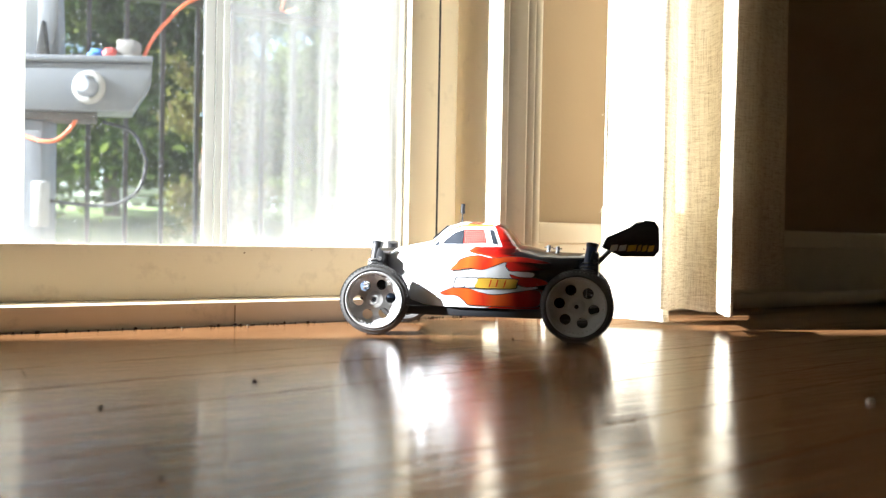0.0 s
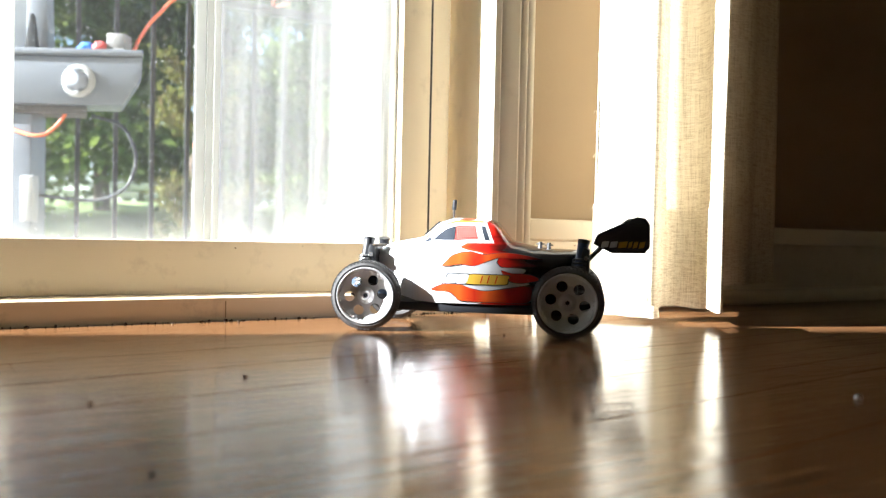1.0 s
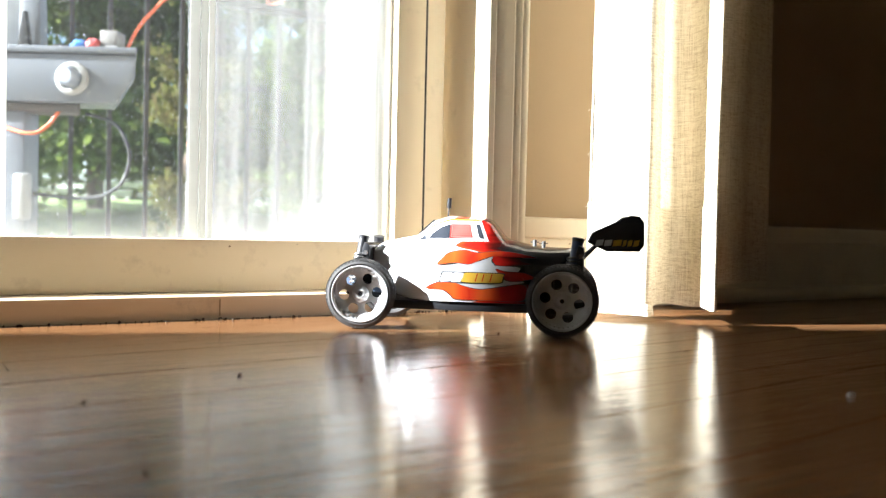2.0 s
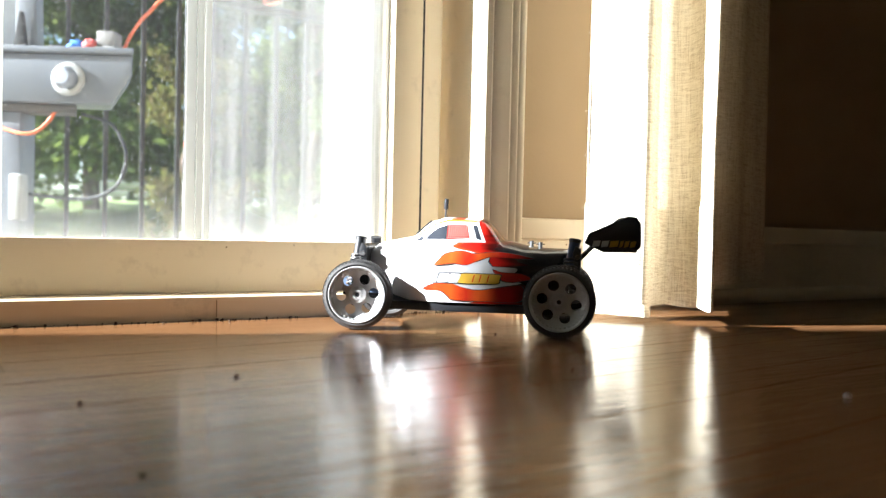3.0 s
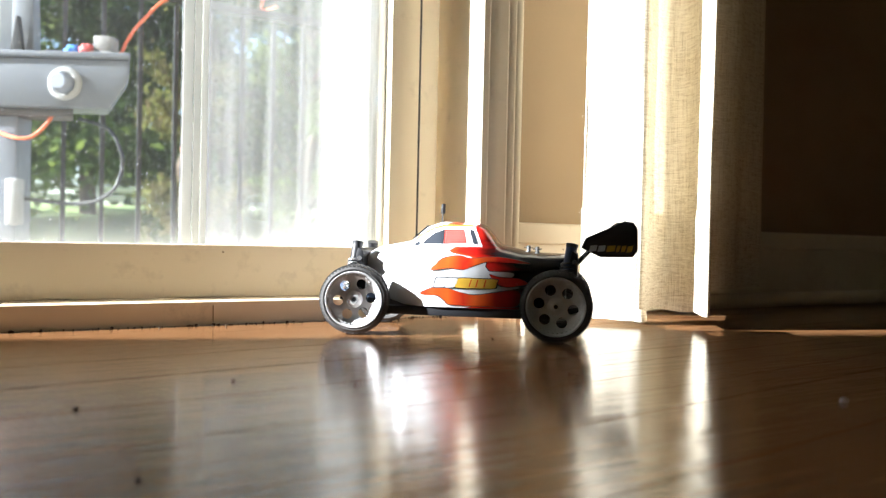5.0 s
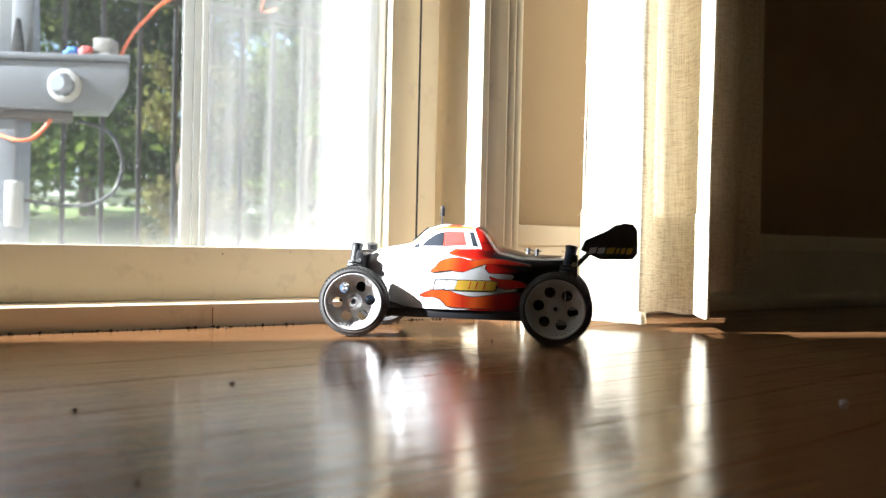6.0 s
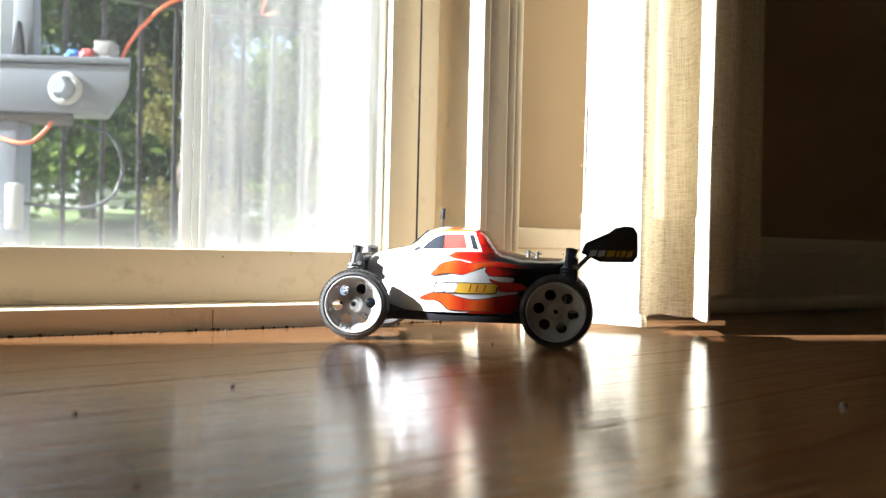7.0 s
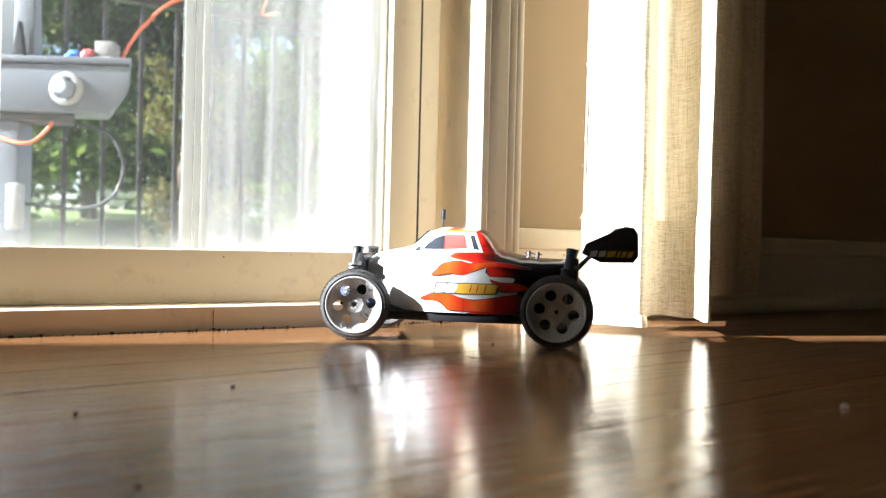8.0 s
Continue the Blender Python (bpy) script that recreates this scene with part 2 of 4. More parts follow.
GREYMETAL = plain("grey_powder_coat", (0.165, 0.178, 0.205), 0.45, vary=0.06, grain=200)
DECKWOOD = plain("weathered_deck_board", (0.30, 0.27, 0.23), 0.8, vary=0.3, grain=30, bump=0.3)
BLOCKER_PAINT = plain("pale_blocker_paint", (0.62, 0.60, 0.56), 0.8)

# ---------------------------------------------------------------- room shell
XL, XR, YB, YW = -1.75, 4.4, -4.2, 0.745      # inner faces; the door wall's room face is at YW
JX, HEAD = 0.466, 2.04                        # doorway: right jamb face, head height
JL = -1.42                                    # doorway: left jamb face
TOP = 2.6
OUT = 0.90                                    # outer face of the door wall

solid("wall_north", add_box(add_box(box(JX + 0.012, XR + 0.1, YW, OUT, -0.05, TOP), XL - 0.1, JL - 0.012, YW, OUT, -0.05, TOP), JL - 0.012, JX + 0.012, YW, OUT, HEAD + 0.012, TOP),
      WALL, "tan painted wall round the sliding door", "wall", "structure", smooth=0)
solid("wall_east", box(XR, XR + 0.1, YB - 0.1, YW, -0.05, TOP), PALE, "tan painted side wall of the room", "wall", "structure", smooth=0)
solid("wall_west", box(XL - 0.1, XL, YB - 0.1, YW, -0.05, TOP), PALE, "tan painted side wall of the room", "wall", "structure", smooth=0)
solid("wall_south", box(XL, XR, YB - 0.1, YB, -0.05, TOP), PALE, "tan painted wall at the back of the room", "wall", "structure", smooth=0)
solid("ceiling", box(XL - 0.1, XR + 0.1, YB - 0.1, OUT, TOP, TOP + 0.1), CEIL, "pale painted ceiling of the room", "ceiling", "structure", smooth=0)

# casing round the doorway, a moulded board with two grooves
def casing(x0, x1, z0, z1, flip=False):
    shape = [(0, 0), (0, 9), (2, 10), (8, 12.2), (8.7, 11.7), (9.9, 11.7), (10.8, 12.8), (24, 17.3), (35, 21.4), (35.8, 20.8), (37.2, 20.8), (38, 22.0), (46, 25.0), (46.7, 24.5), (47.8, 24.5), (48.6, 25.6), (56, 27.6), (58, 26.5), (58, 0)]
    k = (x1 - x0) / 0.058
    bm = bmesh.new()
    pts = [((x1 - k * a / 1000) if flip else (x0 + k * a / 1000), YW - (b if b < 9 else 9 + 0.6 * (b - 9)) / 1000) for a, b in shape]
    f = bm.faces.new([bm.verts.new((x, y, z0)) for x, y in pts])
    r = bmesh.ops.extrude_face_region(bm, geom=[f])
    bmesh.ops.translate(bm, vec=(0, 0, z1 - z0), verts=[v for v in r["geom"] if isinstance(v, bmesh.types.BMVert)])
    bmesh.ops.recalc_face_normals(bm, faces=bm.faces)
    return bm


solid("trim", casing(JX, JX + 0.049, 0, HEAD + 0.05), TRIM, "cream moulded door casing, chipped along its edge", "door casing", "structure")
solid("trim", casing(JL - 0.058, JL, 0, HEAD + 0.05, True), TRIM, "cream moulded door casing", "door casing", "structure")

# baseboard: a plain board with a rounded cap and a shoe
def baseboard(x0, x1, y, side=-1):
    bm = box(x0, x1, y - 0.013, y, 0.0, 0.086, 0.001, 1)
    add_box(bm, x0, x1, y - 0.017, y, 0.086, 0.112, 0.004, 3)
    return bm


solid("baseboard", baseboard(JX + 0.0495, XR, YW), TRIM, "cream painted baseboard with a rounded cap", "baseboard", "structure")
solid("baseboard", baseboard(XL, JL - 0.0585, YW), TRIM, "cream painted baseboard with a rounded cap", "baseboard", "structure")
shoe = bmesh.new()
add_rod(shoe, (JX + 0.051, YW - 0.022, 0.009), (XR, YW - 0.022, 0.009), 0.0115, sides=20)
solid("trim", shoe, TRIM, "cream quarter-round shoe moulding along the baseboard", "shoe moulding", "structure")

# ---------------------------------------------------------------- door frame and sliding door
frame_ob = thing("door_frame", pose(0, 0, 0), "ivory vinyl frame of the sliding patio door", "door frame", kind="structure")
part("jamb", box(JX, JX + 0.0118, YW + 0.0003, OUT, 0, HEAD, 0.0005, 1), VINYL, frame_ob)
part("jamb", box(JL - 0.0118, JL, YW + 0.0003, OUT, 0, HEAD, 0.0005, 1), VINYL, frame_ob)
part("head", box(JL - 0.012, JX + 0.012, YW - 0.012, OUT, HEAD, HEAD + 0.012, 0.001, 1), VINYL, frame_ob)
part("track_stop", box(0.4175, 0.447, 0.8100, 0.888, 0.0226, HEAD, 0.0015, 1), VINYL, frame_ob)
part("threshold", prism([(JL, -0.03), (JX, -0.03), (JX, 0.0225), (JL, 0.0225)], 0.742, OUT + 0.03, 0.0009), SILLM, frame_ob, "soiled cream threshold")
DY0, DY1 = 0.776, 0.812                       # the sliding panel's faces
DX1 = 0.402
door = thing("sliding_door", pose(0, 0, -0.0023) @ Matrix.Scale(1.0258, 4), "closed ivory vinyl sliding glass door with dust specks and painted-in haze", "sliding door")
part("bottom_rail", prism([(JL + 0.01, 0.0245), (DX1 - 0.0004, 0.0245), (DX1 - 0.0363, 0.078), (JL + 0.01, 0.078)], DY0, DY1, 0.0007), VINYL, door)
part("stile", prism([(DX1, 0.0247), (DX1, HEAD - 0.056), (DX1 - 0.036, HEAD - 0.056), (DX1 - 0.036, 0.0783)], DY0, DY1, 0.0007), VINYL, door)
part("gasket", box(DX1 + 0.0005, 0.4065, DY0 + 0.004, DY1, 0.0246, HEAD - 0.056), GASKET, door, "black rubber seal")
part("top_rail", box(JL + 0.01, DX1 - 0.036, DY0, DY1, HEAD - 0.12, HEAD - 0.056, 0.0015, 1), VINYL, door)
for x0, x1 in ((0.138, 0.163),):
    bm = box(x0, x0 + 0.010, 0.7905, 0.7917, 0.0785, HEAD - 0.1205)
    add_box(bm, x0 + 0.011, x0 + 0.018, 0.7895, 0.7917, 0.0785, HEAD - 0.1205, 0.0006, 1)
    add_box(bm, x0 + 0.019, x1, 0.7907, 0.7917, 0.0785, HEAD - 0.1205)
    part("glazing_bar", bm, MILKY, door, "white glazing bar")
for x0, x1, mt in ((0.137, DX1 - 0.036, PANE_HAZED), (-0.051, 0.1368, PANE_LIGHT), (JL + 0.01, -0.0512, PANE_LIGHT)):
    p = part("pane", box(x0, x1, 0.7918, 0.7958, 0.078, HEAD - 0.12), mt, door, smooth=0)
    p.visible_shadow = False

post = thing("porch_post", pose(-0.045, 0.955, 0), "slim white post standing outside the door", "post")
part("shaft", box(-0.017, 0.017, -0.012, 0.012, -0.0745, 2.55, 0.003, 1), WHITE, post)

# ---------------------------------------------------------------- curtain
def spline(pts, n):
    out = []
    for i in range(len(pts) - 1):
        p0, p1, p2, p3 = (Vector(pts[j]) for j in (max(i - 1, 0), i, i + 1, min(i + 2, len(pts) - 1)))
        for k in range(n):
            u = k / n
            out.append(0.5 * ((2 * p1) + (p2 - p0) * u + (2 * p0 - 5 * p1 + 4 * p2 - p3) * u * u + (3 * p1 - p0 - 3 * p2 + p3) * u ** 3))
    out.append(Vector(pts[-1]))
    return out


FOLDS = [(0.541, 0.640), (0.547, 0.634), (0.562, 0.614), (0.579, 0.595), (0.588, 0.592), (0.605, 0.602), (0.630, 0.616), (0.650, 0.622), (0.661, 0.608),
         (0.657, 0.589), (0.645, 0.570), (0.630, 0.549), (0.619, 0.534), (0.624, 0.531), (0.642, 0.552), (0.686, 0.606), (0.735, 0.655), (0.790, 0.652), (0.840, 0.668), (0.880, 0.672), (0.893, 0.684), (0.880, 0.696), (0.810, 0.690), (0.740, 0.684), (0.700, 0.672)]
HEM = [(0.541, 0.016), (0.597, 0.005), (0.612, 0.014), (0.65, 0.014), (0.668, 0.010), (0.69, 0.022), (0.735, 0.030), (0.84, 0.034), (0.91, 0.034)]


def hem_z(x):
    for (a, p), (b, q) in zip(HEM, HEM[1:]):
        if x <= b:
            return p + (q - p) * max(0, (x - a) / (b - a))
    return HEM[-1][1]


def drape(z_low, z_high, rows, push=0.0, thick=0.0007):
    bm = bmesh.new()
    line = spline(FOLDS, 9)
    grid = []
    for r in range(rows + 1):
        v = (r / rows) ** 1.4
        row = []
        for i, p in enumerate(line):
            lo = hem_z(p.x) if z_low is None else hem_z(p.x) + z_low
            z = lo + (z_high - lo if z_low is None else z_high - z_low) * v
            w = noise.noise((p.x * 14, p.y * 14, z * 2.2))
            w2 = noise.noise((p.x * 45 + 9, p.y * 30, z * 7))
            up = min(z / 0.5, 1.0)
            x = p.x + 0.004 * w * up + 0.0016 * w2
            y = p.y + 0.005 * w + 0.0026 * w2 + 0.0010 * noise.noise((i * 0.33, 5, z * 3.0)) + push
            row.append(bm.verts.new((x, y, z + (0.0009 * noise.noise((i * 1.7, 3, 1)) if r == 0 else 0))))
        grid.append(row)
    for a, b in zip(grid, grid[1:]):
        for i in range(len(a) - 1):
            bm.faces.new((a[i], a[i + 1], b[i + 1], b[i]))
    return bm


curtain = thing("curtain", pose(0, 0, 0), "unbleached linen curtain hanging in folds just above the floor", "curtain")
part("drape", drape(None, 2.16, 60), LINEN, curtain, smooth=180)
part("hem", drape(0.0015, 0.112, 10, push=0.0022), LINEN, curtain, "doubled linen hem", smooth=180)

corner = bmesh.new()
line = [p for p in spline(FOLDS, 9) if p.x < 0.600][:42]
rows = []
for k in range(7):
    v = k / 6
    row = []
    for i, p in enumerate(line):
        u = i / (len(line) - 1)
        out = 0.0035 + 0.006 * math.sin(math.pi * 0.5 * (1 - v)) * (0.35 + 0.65 * u)
        z = 0.0070 - 0.0030 * u + (0.0185 - 0.007 * u) * v + 0.0012 * noise.noise((i * 0.22, k * 0.5, 2))
        row.append(corner.verts.new((p.x - out * 0.55, p.y - out * 0.83, z)))
    rows.append(row)
for lo_row, hi_row in zip(rows, rows[1:]):
    for i in range(len(line) - 1):
        corner.faces.new((lo_row[i], lo_row[i + 1], hi_row[i + 1], hi_row[i]))
part("hem_corner", corner, LINEN, curtain, "turned-up frayed hem corner", smooth=180)

# ---------------------------------------------------------------- outside
def hill(x, y):
    far = max(0.0, min((y - 4.0) / 14.0, 1.0))
    return -0.55 + 1.25 * far * far * (3 - 2 * far) + max(0, y - 18) * 0.02


bm = bmesh.new()
xs = [-400, -120, -50, -25, -14] + [-8 + 1.0 * k for k in range(24)] + [22, 35, 60, 130, 400]
ys = [OUT + 0.05, 2.0, 3.0] + [4 + 1.0 * k for k in range(16)] + [24, 32, 50, 90, 200, 600]
grid = [[bm.verts.new((x, y, hill(x, y) + 0.03 * noise.noise((x, y, 0)))) for x in xs] for y in ys]
for a, b in zip(grid, grid[1:]):
    for i in range(len(xs) - 1):
        bm.faces.new((a[i], a[i + 1], b[i + 1], b[i]))
back = [bm.verts.new((x, -400, -0.58)) for x in xs]
for i in range(len(xs) - 1):
    bm.faces.new((back[i], back[i + 1], grid[0][i + 1], grid[0][i]))
solid("ground", bm, GRASS, "sunlit green lawn rising away from the house", "lawn", "structure", smooth=180)

threads = bmesh.new()
trng = random.Random(7)
for k in range(26):
    ex, ey = (0.5405, 0.6405) if k < 15 else (0.620, 0.533)
    z = trng.uniform(0.03, 0.33)
    w = noise.noise((ex * 14, ey * 14, z * 2.2))
    p = Vector((ex + 0.004 * w * min(z / 0.5, 1), ey + 0.005 * w, z))
    d = Vector((trng.uniform(-1.0, 0.2), trng.uniform(-0.8, 0.0), trng.uniform(-0.8, 0.8))).normalized() * trng.uniform(0.005, 0.012)
    q = Vector((trng.uniform(-1, 1), 0, trng.uniform(-1, 1))) * 0.002
    t = tube([p, p + d * 0.5 + q, p + d], 0.00022, 4)
    tmp = bpy.data.meshes.new("tmp")
    t.to_mesh(tmp)
    t.free()
    threads.from_mesh(tmp)
    bpy.data.meshes.remove(tmp)
tagged(part("loose_threads", threads, LINEN, curtain, "frayed loose threads"), kind="stuff")

# added slab out of view, which shades most of the doorway from the low sun
blocker = thing("sun_blocker", pose(0, 0, 0), "unseen pale slab added beside the terrace to block the sun", "house wall", kind="structure")
part("wall", box(-2.75, -2.60, OUT + 0.002, 1.503, -0.55, 3.2), BLOCKER_PAINT, blocker, smooth=0)

# terrace of boards
deck = thing("deck", pose(0, 0, 0), "weathered wooden deck outside the door", "deck", kind="structure")
for k in range(14):
    y = OUT + 0.04 + 0.14 * k
    part("deck_board", box(-2.5, 3.2, y, y + 0.133, -0.11, -0.075, 0.003, 1), DECKWOOD, deck)
for x in (-2.3, -0.6, 1.1, 2.9):
    part("joist", box(x, x + 0.05, OUT + 0.04, OUT + 2.0, -0.60, -0.111), DECKWOOD, deck)

# iron railing
RY = 2.62
railing = thing("railing", pose(0, 0, 0), "black painted iron railing along the deck", "railing", kind="")
part("top_bar", box(-2.4, 3.1, RY - 0.02, RY + 0.02, 0.86, 0.89, 0.003, 1), IRON, railing)
part("bottom_bar", box(-2.4, 3.1, RY - 0.012, RY + 0.012, -0.005, 0.02, 0.003, 1), IRON, railing)
first = None
for k in range(-20, 26):
    x = 0.100 + 0.111 * k
    if k == -1:
        continue
    if first is None:
        first = part("baluster", box(-0.0075, 0.0075, -0.0075, 0.0075, 0.021, 0.859), IRON, railing)
        first.location = (x, RY, 0)
    else:
        b = new("baluster", first.data)
        b.parent = railing
        b.location = (x, RY, 0)
for x in (-2.40, -0.012, 2.2):
    part("post", box(x - 0.024, x + 0.024, RY - 0.024, RY + 0.024, -0.0748, 0.93, 0.003, 1), IRON, railing)

# table saw: a grey cabinet with a slanted end, a knob on its front, on a stand
AT_SAW = pose(0.19, 1.70, 0, 0, 0, -28)       # its corner beside the railing; x along its front, y into it
saw = thing("table_saw", AT_SAW, "grey metal table saw on a stand, with clutter on top", "table saw")
SAWGREY = GREYMETAL
KNOB = plain("grey_plastic_knob", (0.27, 0.30, 0.36), 0.5)
RING = plain("pale_plastic_ring", (0.34, 0.34, 0.33), 0.5)


def shorn(bm):
    """Draws the end of the cabinet in towards its back."""
    for v in bm.verts:
        if v.co.x > -0.3:
            v.co.x -= 0.46 * max(v.co.y, 0)
    return bm


part("cabinet", shorn(prism([(-0.70, 0.352), (-0.043, 0.352), (-0.004, 0.412), (-0.003, 0.455), (-0.70, 0.455)], 0.0, 0.085, 0.004)), SAWGREY, saw)
part("tabletop", shorn(box(-0.72, 0.0, -0.006, 0.095, 0.4575, 0.471, 0.003)), SAWGREY, saw)
part("seam", shorn(box(-0.70, -0.006, 0.003, 0.080, 0.4551, 0.4574)), IRON, saw)
part("under_tray", shorn(box(-0.68, -0.12, 0.012, 0.075, 0.334, 0.3515, 0.003)), plain("dark_saw_underside", (0.10, 0.09, 0.085), 0.7), saw)
ring = part("knob_ring", lathe([(0.022, 0.0), (0.034, 0.0), (0.036, -0.004), (0.034, -0.009), (0.026, -0.011), (0.022, -0.008)], 36), RING, saw, "pale plastic ring")
ring.location = (-0.136, -0.0005, 0.402)
kn = part("knob", lathe([(0.0, 0.0), (0.0205, 0.0), (0.0195, -0.02), (0.0180, -0.034), (0.015, -0.037), (0.0, -0.037)], 28, close=False), KNOB, saw, "grey plastic knob")
kn.location = (-0.136, -0.0005, 0.402)
for x in (-0.62, -0.29):
    part("leg", box(x - 0.05, x + 0.045, 0.015, 0.075, -0.0495, 0.3335, 0.004), SAWGREY, saw)
for x in (-0.62, -0.29):
    part("foot", box(x - 0.03, x + 0.03, -0.16, 0.28, -0.0744, -0.05, 0.004), SAWGREY, saw)
part("foot_cap", box(-0.262, -0.232, -0.002, 0.028, 0.10, 0.20, 0.008), RING, saw, "pale plastic bracket")
part("fence", prism([(-0.264, 0.4715), (-0.214, 0.4715), (-0.222, 0.72), (-0.258, 0.72)], 0.02, 0.05, 0.003), SAWGREY, saw)
part("blade_guard", prism([(-0.256, 0.4715), (-0.229, 0.4715), (-0.240, 0.545), (-0.245, 0.545)], 0.002, 0.016, 0.001), IRON, saw, "black wedge-shaped guard")
part("back_panel", box(-0.60, -0.275, 0.06, 0.075, 0.4715, 0.75, 0.003), plain("light_grey_panel", (0.34, 0.35, 0.36), 0.5), saw)
part("cable", tube([(-0.135, 0.06, 0.338), (-0.062, 0.03, 0.315), (-0.030, 0.02, 0.275), (-0.022, 0.02, 0.235), (-0.038, 0.02, 0.185), (-0.085, 0.03, 0.156), (-0.15, 0.04, 0.150), (-0.25, 0.04, 0.16)], 0.0042), IRON, saw, "black power cable")
ORANGE = plain("orange_cord", (0.75, 0.16, 0.05), 0.5)
part("cord", tube([(-0.172, 0.02, 0.340), (-0.185, 0.01, 0.312), (-0.207, 0.0, 0.288), (-0.235, 0.0, 0.285), (-0.265, 0.01, 0.292), (-0.29, 0.02, 0.30)], 0.004), ORANGE, saw, "orange power cord")
RAILTOP = AT_SAW.inverted() @ Vector((0.72, RY, 0.8975))
cord = solid("extension_cord", tube([(-0.062, 0.0760, 0.4755), (-0.050, 0.075, 0.492), (-0.034, 0.07, 0.520), (0.000, 0.07, 0.565), (0.060, 0.12, 0.640), (0.20, 0.35, 0.76), RAILTOP, RAILTOP + Vector((0.06, -0.03, 0))], 0.0038), ORANGE, "orange extension cord leading from the saw to the railing", "power cord")
cord.matrix_world = AT_SAW

# clutter on the saw
BLUE = plain("blue_cloth", (0.05, 0.20, 0.62), 0.8, vary=0.3)
RED = plain("red_cloth", (0.62, 0.10, 0.09), 0.8, vary=0.3)


def crumple(w, d, h, seed):
    bm = bmesh.new()
    bmesh.ops.create_icosphere(bm, subdivisions=3, radius=1.0)
    for v in bm.verts:
        k = 1 + 0.35 * noise.noise(v.co * 2.1 + Vector((seed, 0, 0))) + 0.12 * noise.noise(v.co * 6)
        z = max(v.co.z * k, -0.55)
        v.co = Vector((v.co.x * k * w, v.co.y * k * d, (z + 0.55) * h))
    return bm


for nm, x, w, h, mt, lb in (("rag", -0.134, 0.022, 0.013, BLUE, "crumpled blue rag on the saw table"), ("rag", -0.106, 0.015, 0.016, RED, "crumpled red rag on the saw table"),
                            ("glove", -0.172, 0.026, 0.006, IRON, "black work glove lying on the saw table")):
    o = solid(nm, crumple(w, 0.02, h, x * 90), mt, lb, nm, smooth=60)
    o.matrix_world = AT_SAW @ pose(x, 0.03, 0.4712)
clip = thing("plug_box", AT_SAW @ pose(-0.078, 0.05, 0.4715), "grey plastic outlet box on the saw table", "outlet box")
part("case", box(-0.016, 0.024, -0.02, 0.02, 0.0105, 0.044, 0.004), plain("warm_grey_plastic", (0.22, 0.21, 0.20), 0.5), clip)
part("base", box(-0.028, 0.024, -0.025, 0.022, 0.0, 0.010, 0.003), plain("pale_grey_plastic", (0.32, 0.31, 0.30), 0.5), clip)

# far fence of white rails
fence = thing("rail_fence", pose(0, 16.5, 0), "white two-rail fence across the lawn", "fence")
FENCEW = plain("white_fence_paint", (0.78, 0.77, 0.74), 0.6, grain=12)
for k in range(-3, 7):
    x = 1.2 + 2.1 * k
    part("fence_post", box(x - 0.06, x + 0.06, -0.06, 0.06, hill(x, 16.5) - 0.1, 1.10, 0.01, 1), FENCEW, fence)
for z in (0.80, 0.99):
    part("fence_rail", box(-6, 15, 0.061, 0.10, z - 0.06, z + 0.06, 0.01, 1), FENCEW, fence)


def tree(name, x, y, height, spread, low, leaf, count, size, seed, label, trunk_r=0.14, lean=0.0):
    rng = random.Random(seed)
    base = hill(x, y) - 0.05
    t = thing(name, pose(x, y, base), label, "tree")
    bm = bmesh.new()
    pts = [(lean * k * k / 25 * height + 0.06 * rng.uniform(-1, 1) * k, 0.06 * rng.uniform(-1, 1) * k, height * 0.16 * k) for k in range(6)]
    rings = []
    for k in range(6):
        r = trunk_r * (1 - 0.15 * k)
        rings.append([bm.verts.new((pts[k][0] + r * math.cos(math.tau * i / 10), pts[k][1] + r * math.sin(math.tau * i / 10), pts[k][2])) for i in range(10)])
    for lo, hi in zip(rings, rings[1:]):
        for i in range(10):
            bm.faces.new((lo[i], lo[(i + 1) % 10], hi[(i + 1) % 10], hi[i]))
    limbs = []
    for k in range(26):
        z = low + (height * 0.95 - low) * rng.random()
        a = rng.random() * math.tau
        reach = spread * (1.05 - 0.75 * (z - low) / (height - low)) * rng.uniform(0.7, 1.1)
        tip = Vector((math.cos(a) * reach, math.sin(a) * reach, z + rng.uniform(-0.3, 0.35)))
        limbs.append((Vector((lean * (z / height) ** 2 * height, 0, z - 0.2)), tip))
        part("branch", rod(limbs[-1][0], tip, 0.03 * min(1, trunk_r / 0.1), 0.008 * min(1, trunk_r / 0.1), 6), BARK, t)
    part("trunk", bm, BARK, t)
    verts, faces = [], []
    for k in range(count):
        a, b = limbs[rng.randrange(len(limbs))]
        c = a.lerp(b, rng.uniform(0.3, 1.08)) + Vector((rng.gauss(0, 1), rng.gauss(0, 1), rng.gauss(0, 0.8))) * spread * 0.11
        d = Vector((rng.gauss(0, 1), rng.gauss(0, 1), rng.gauss(-0.4, 0.7))).normalized()
        s = d.cross(Vector((rng.gauss(0, 1), rng.gauss(0, 1), rng.gauss(0, 1)))).normalized()
        n = d.cross(s) * size * 0.15
        L, w = size * rng.uniform(0.6, 1.3), size * 0.3
        i = len(verts)
        verts += [c - d * L / 2, c + s * w - n, c + d * L / 2, c - s * w - n]
        faces.append((i, i + 1, i + 2, i + 3))
    me = bpy.data.meshes.new("crown")
    me.from_pydata([tuple(v) for v in verts], [], faces)
    me.materials.append(leaf)
    o = new("crown", me)
    o.parent = t
    return t


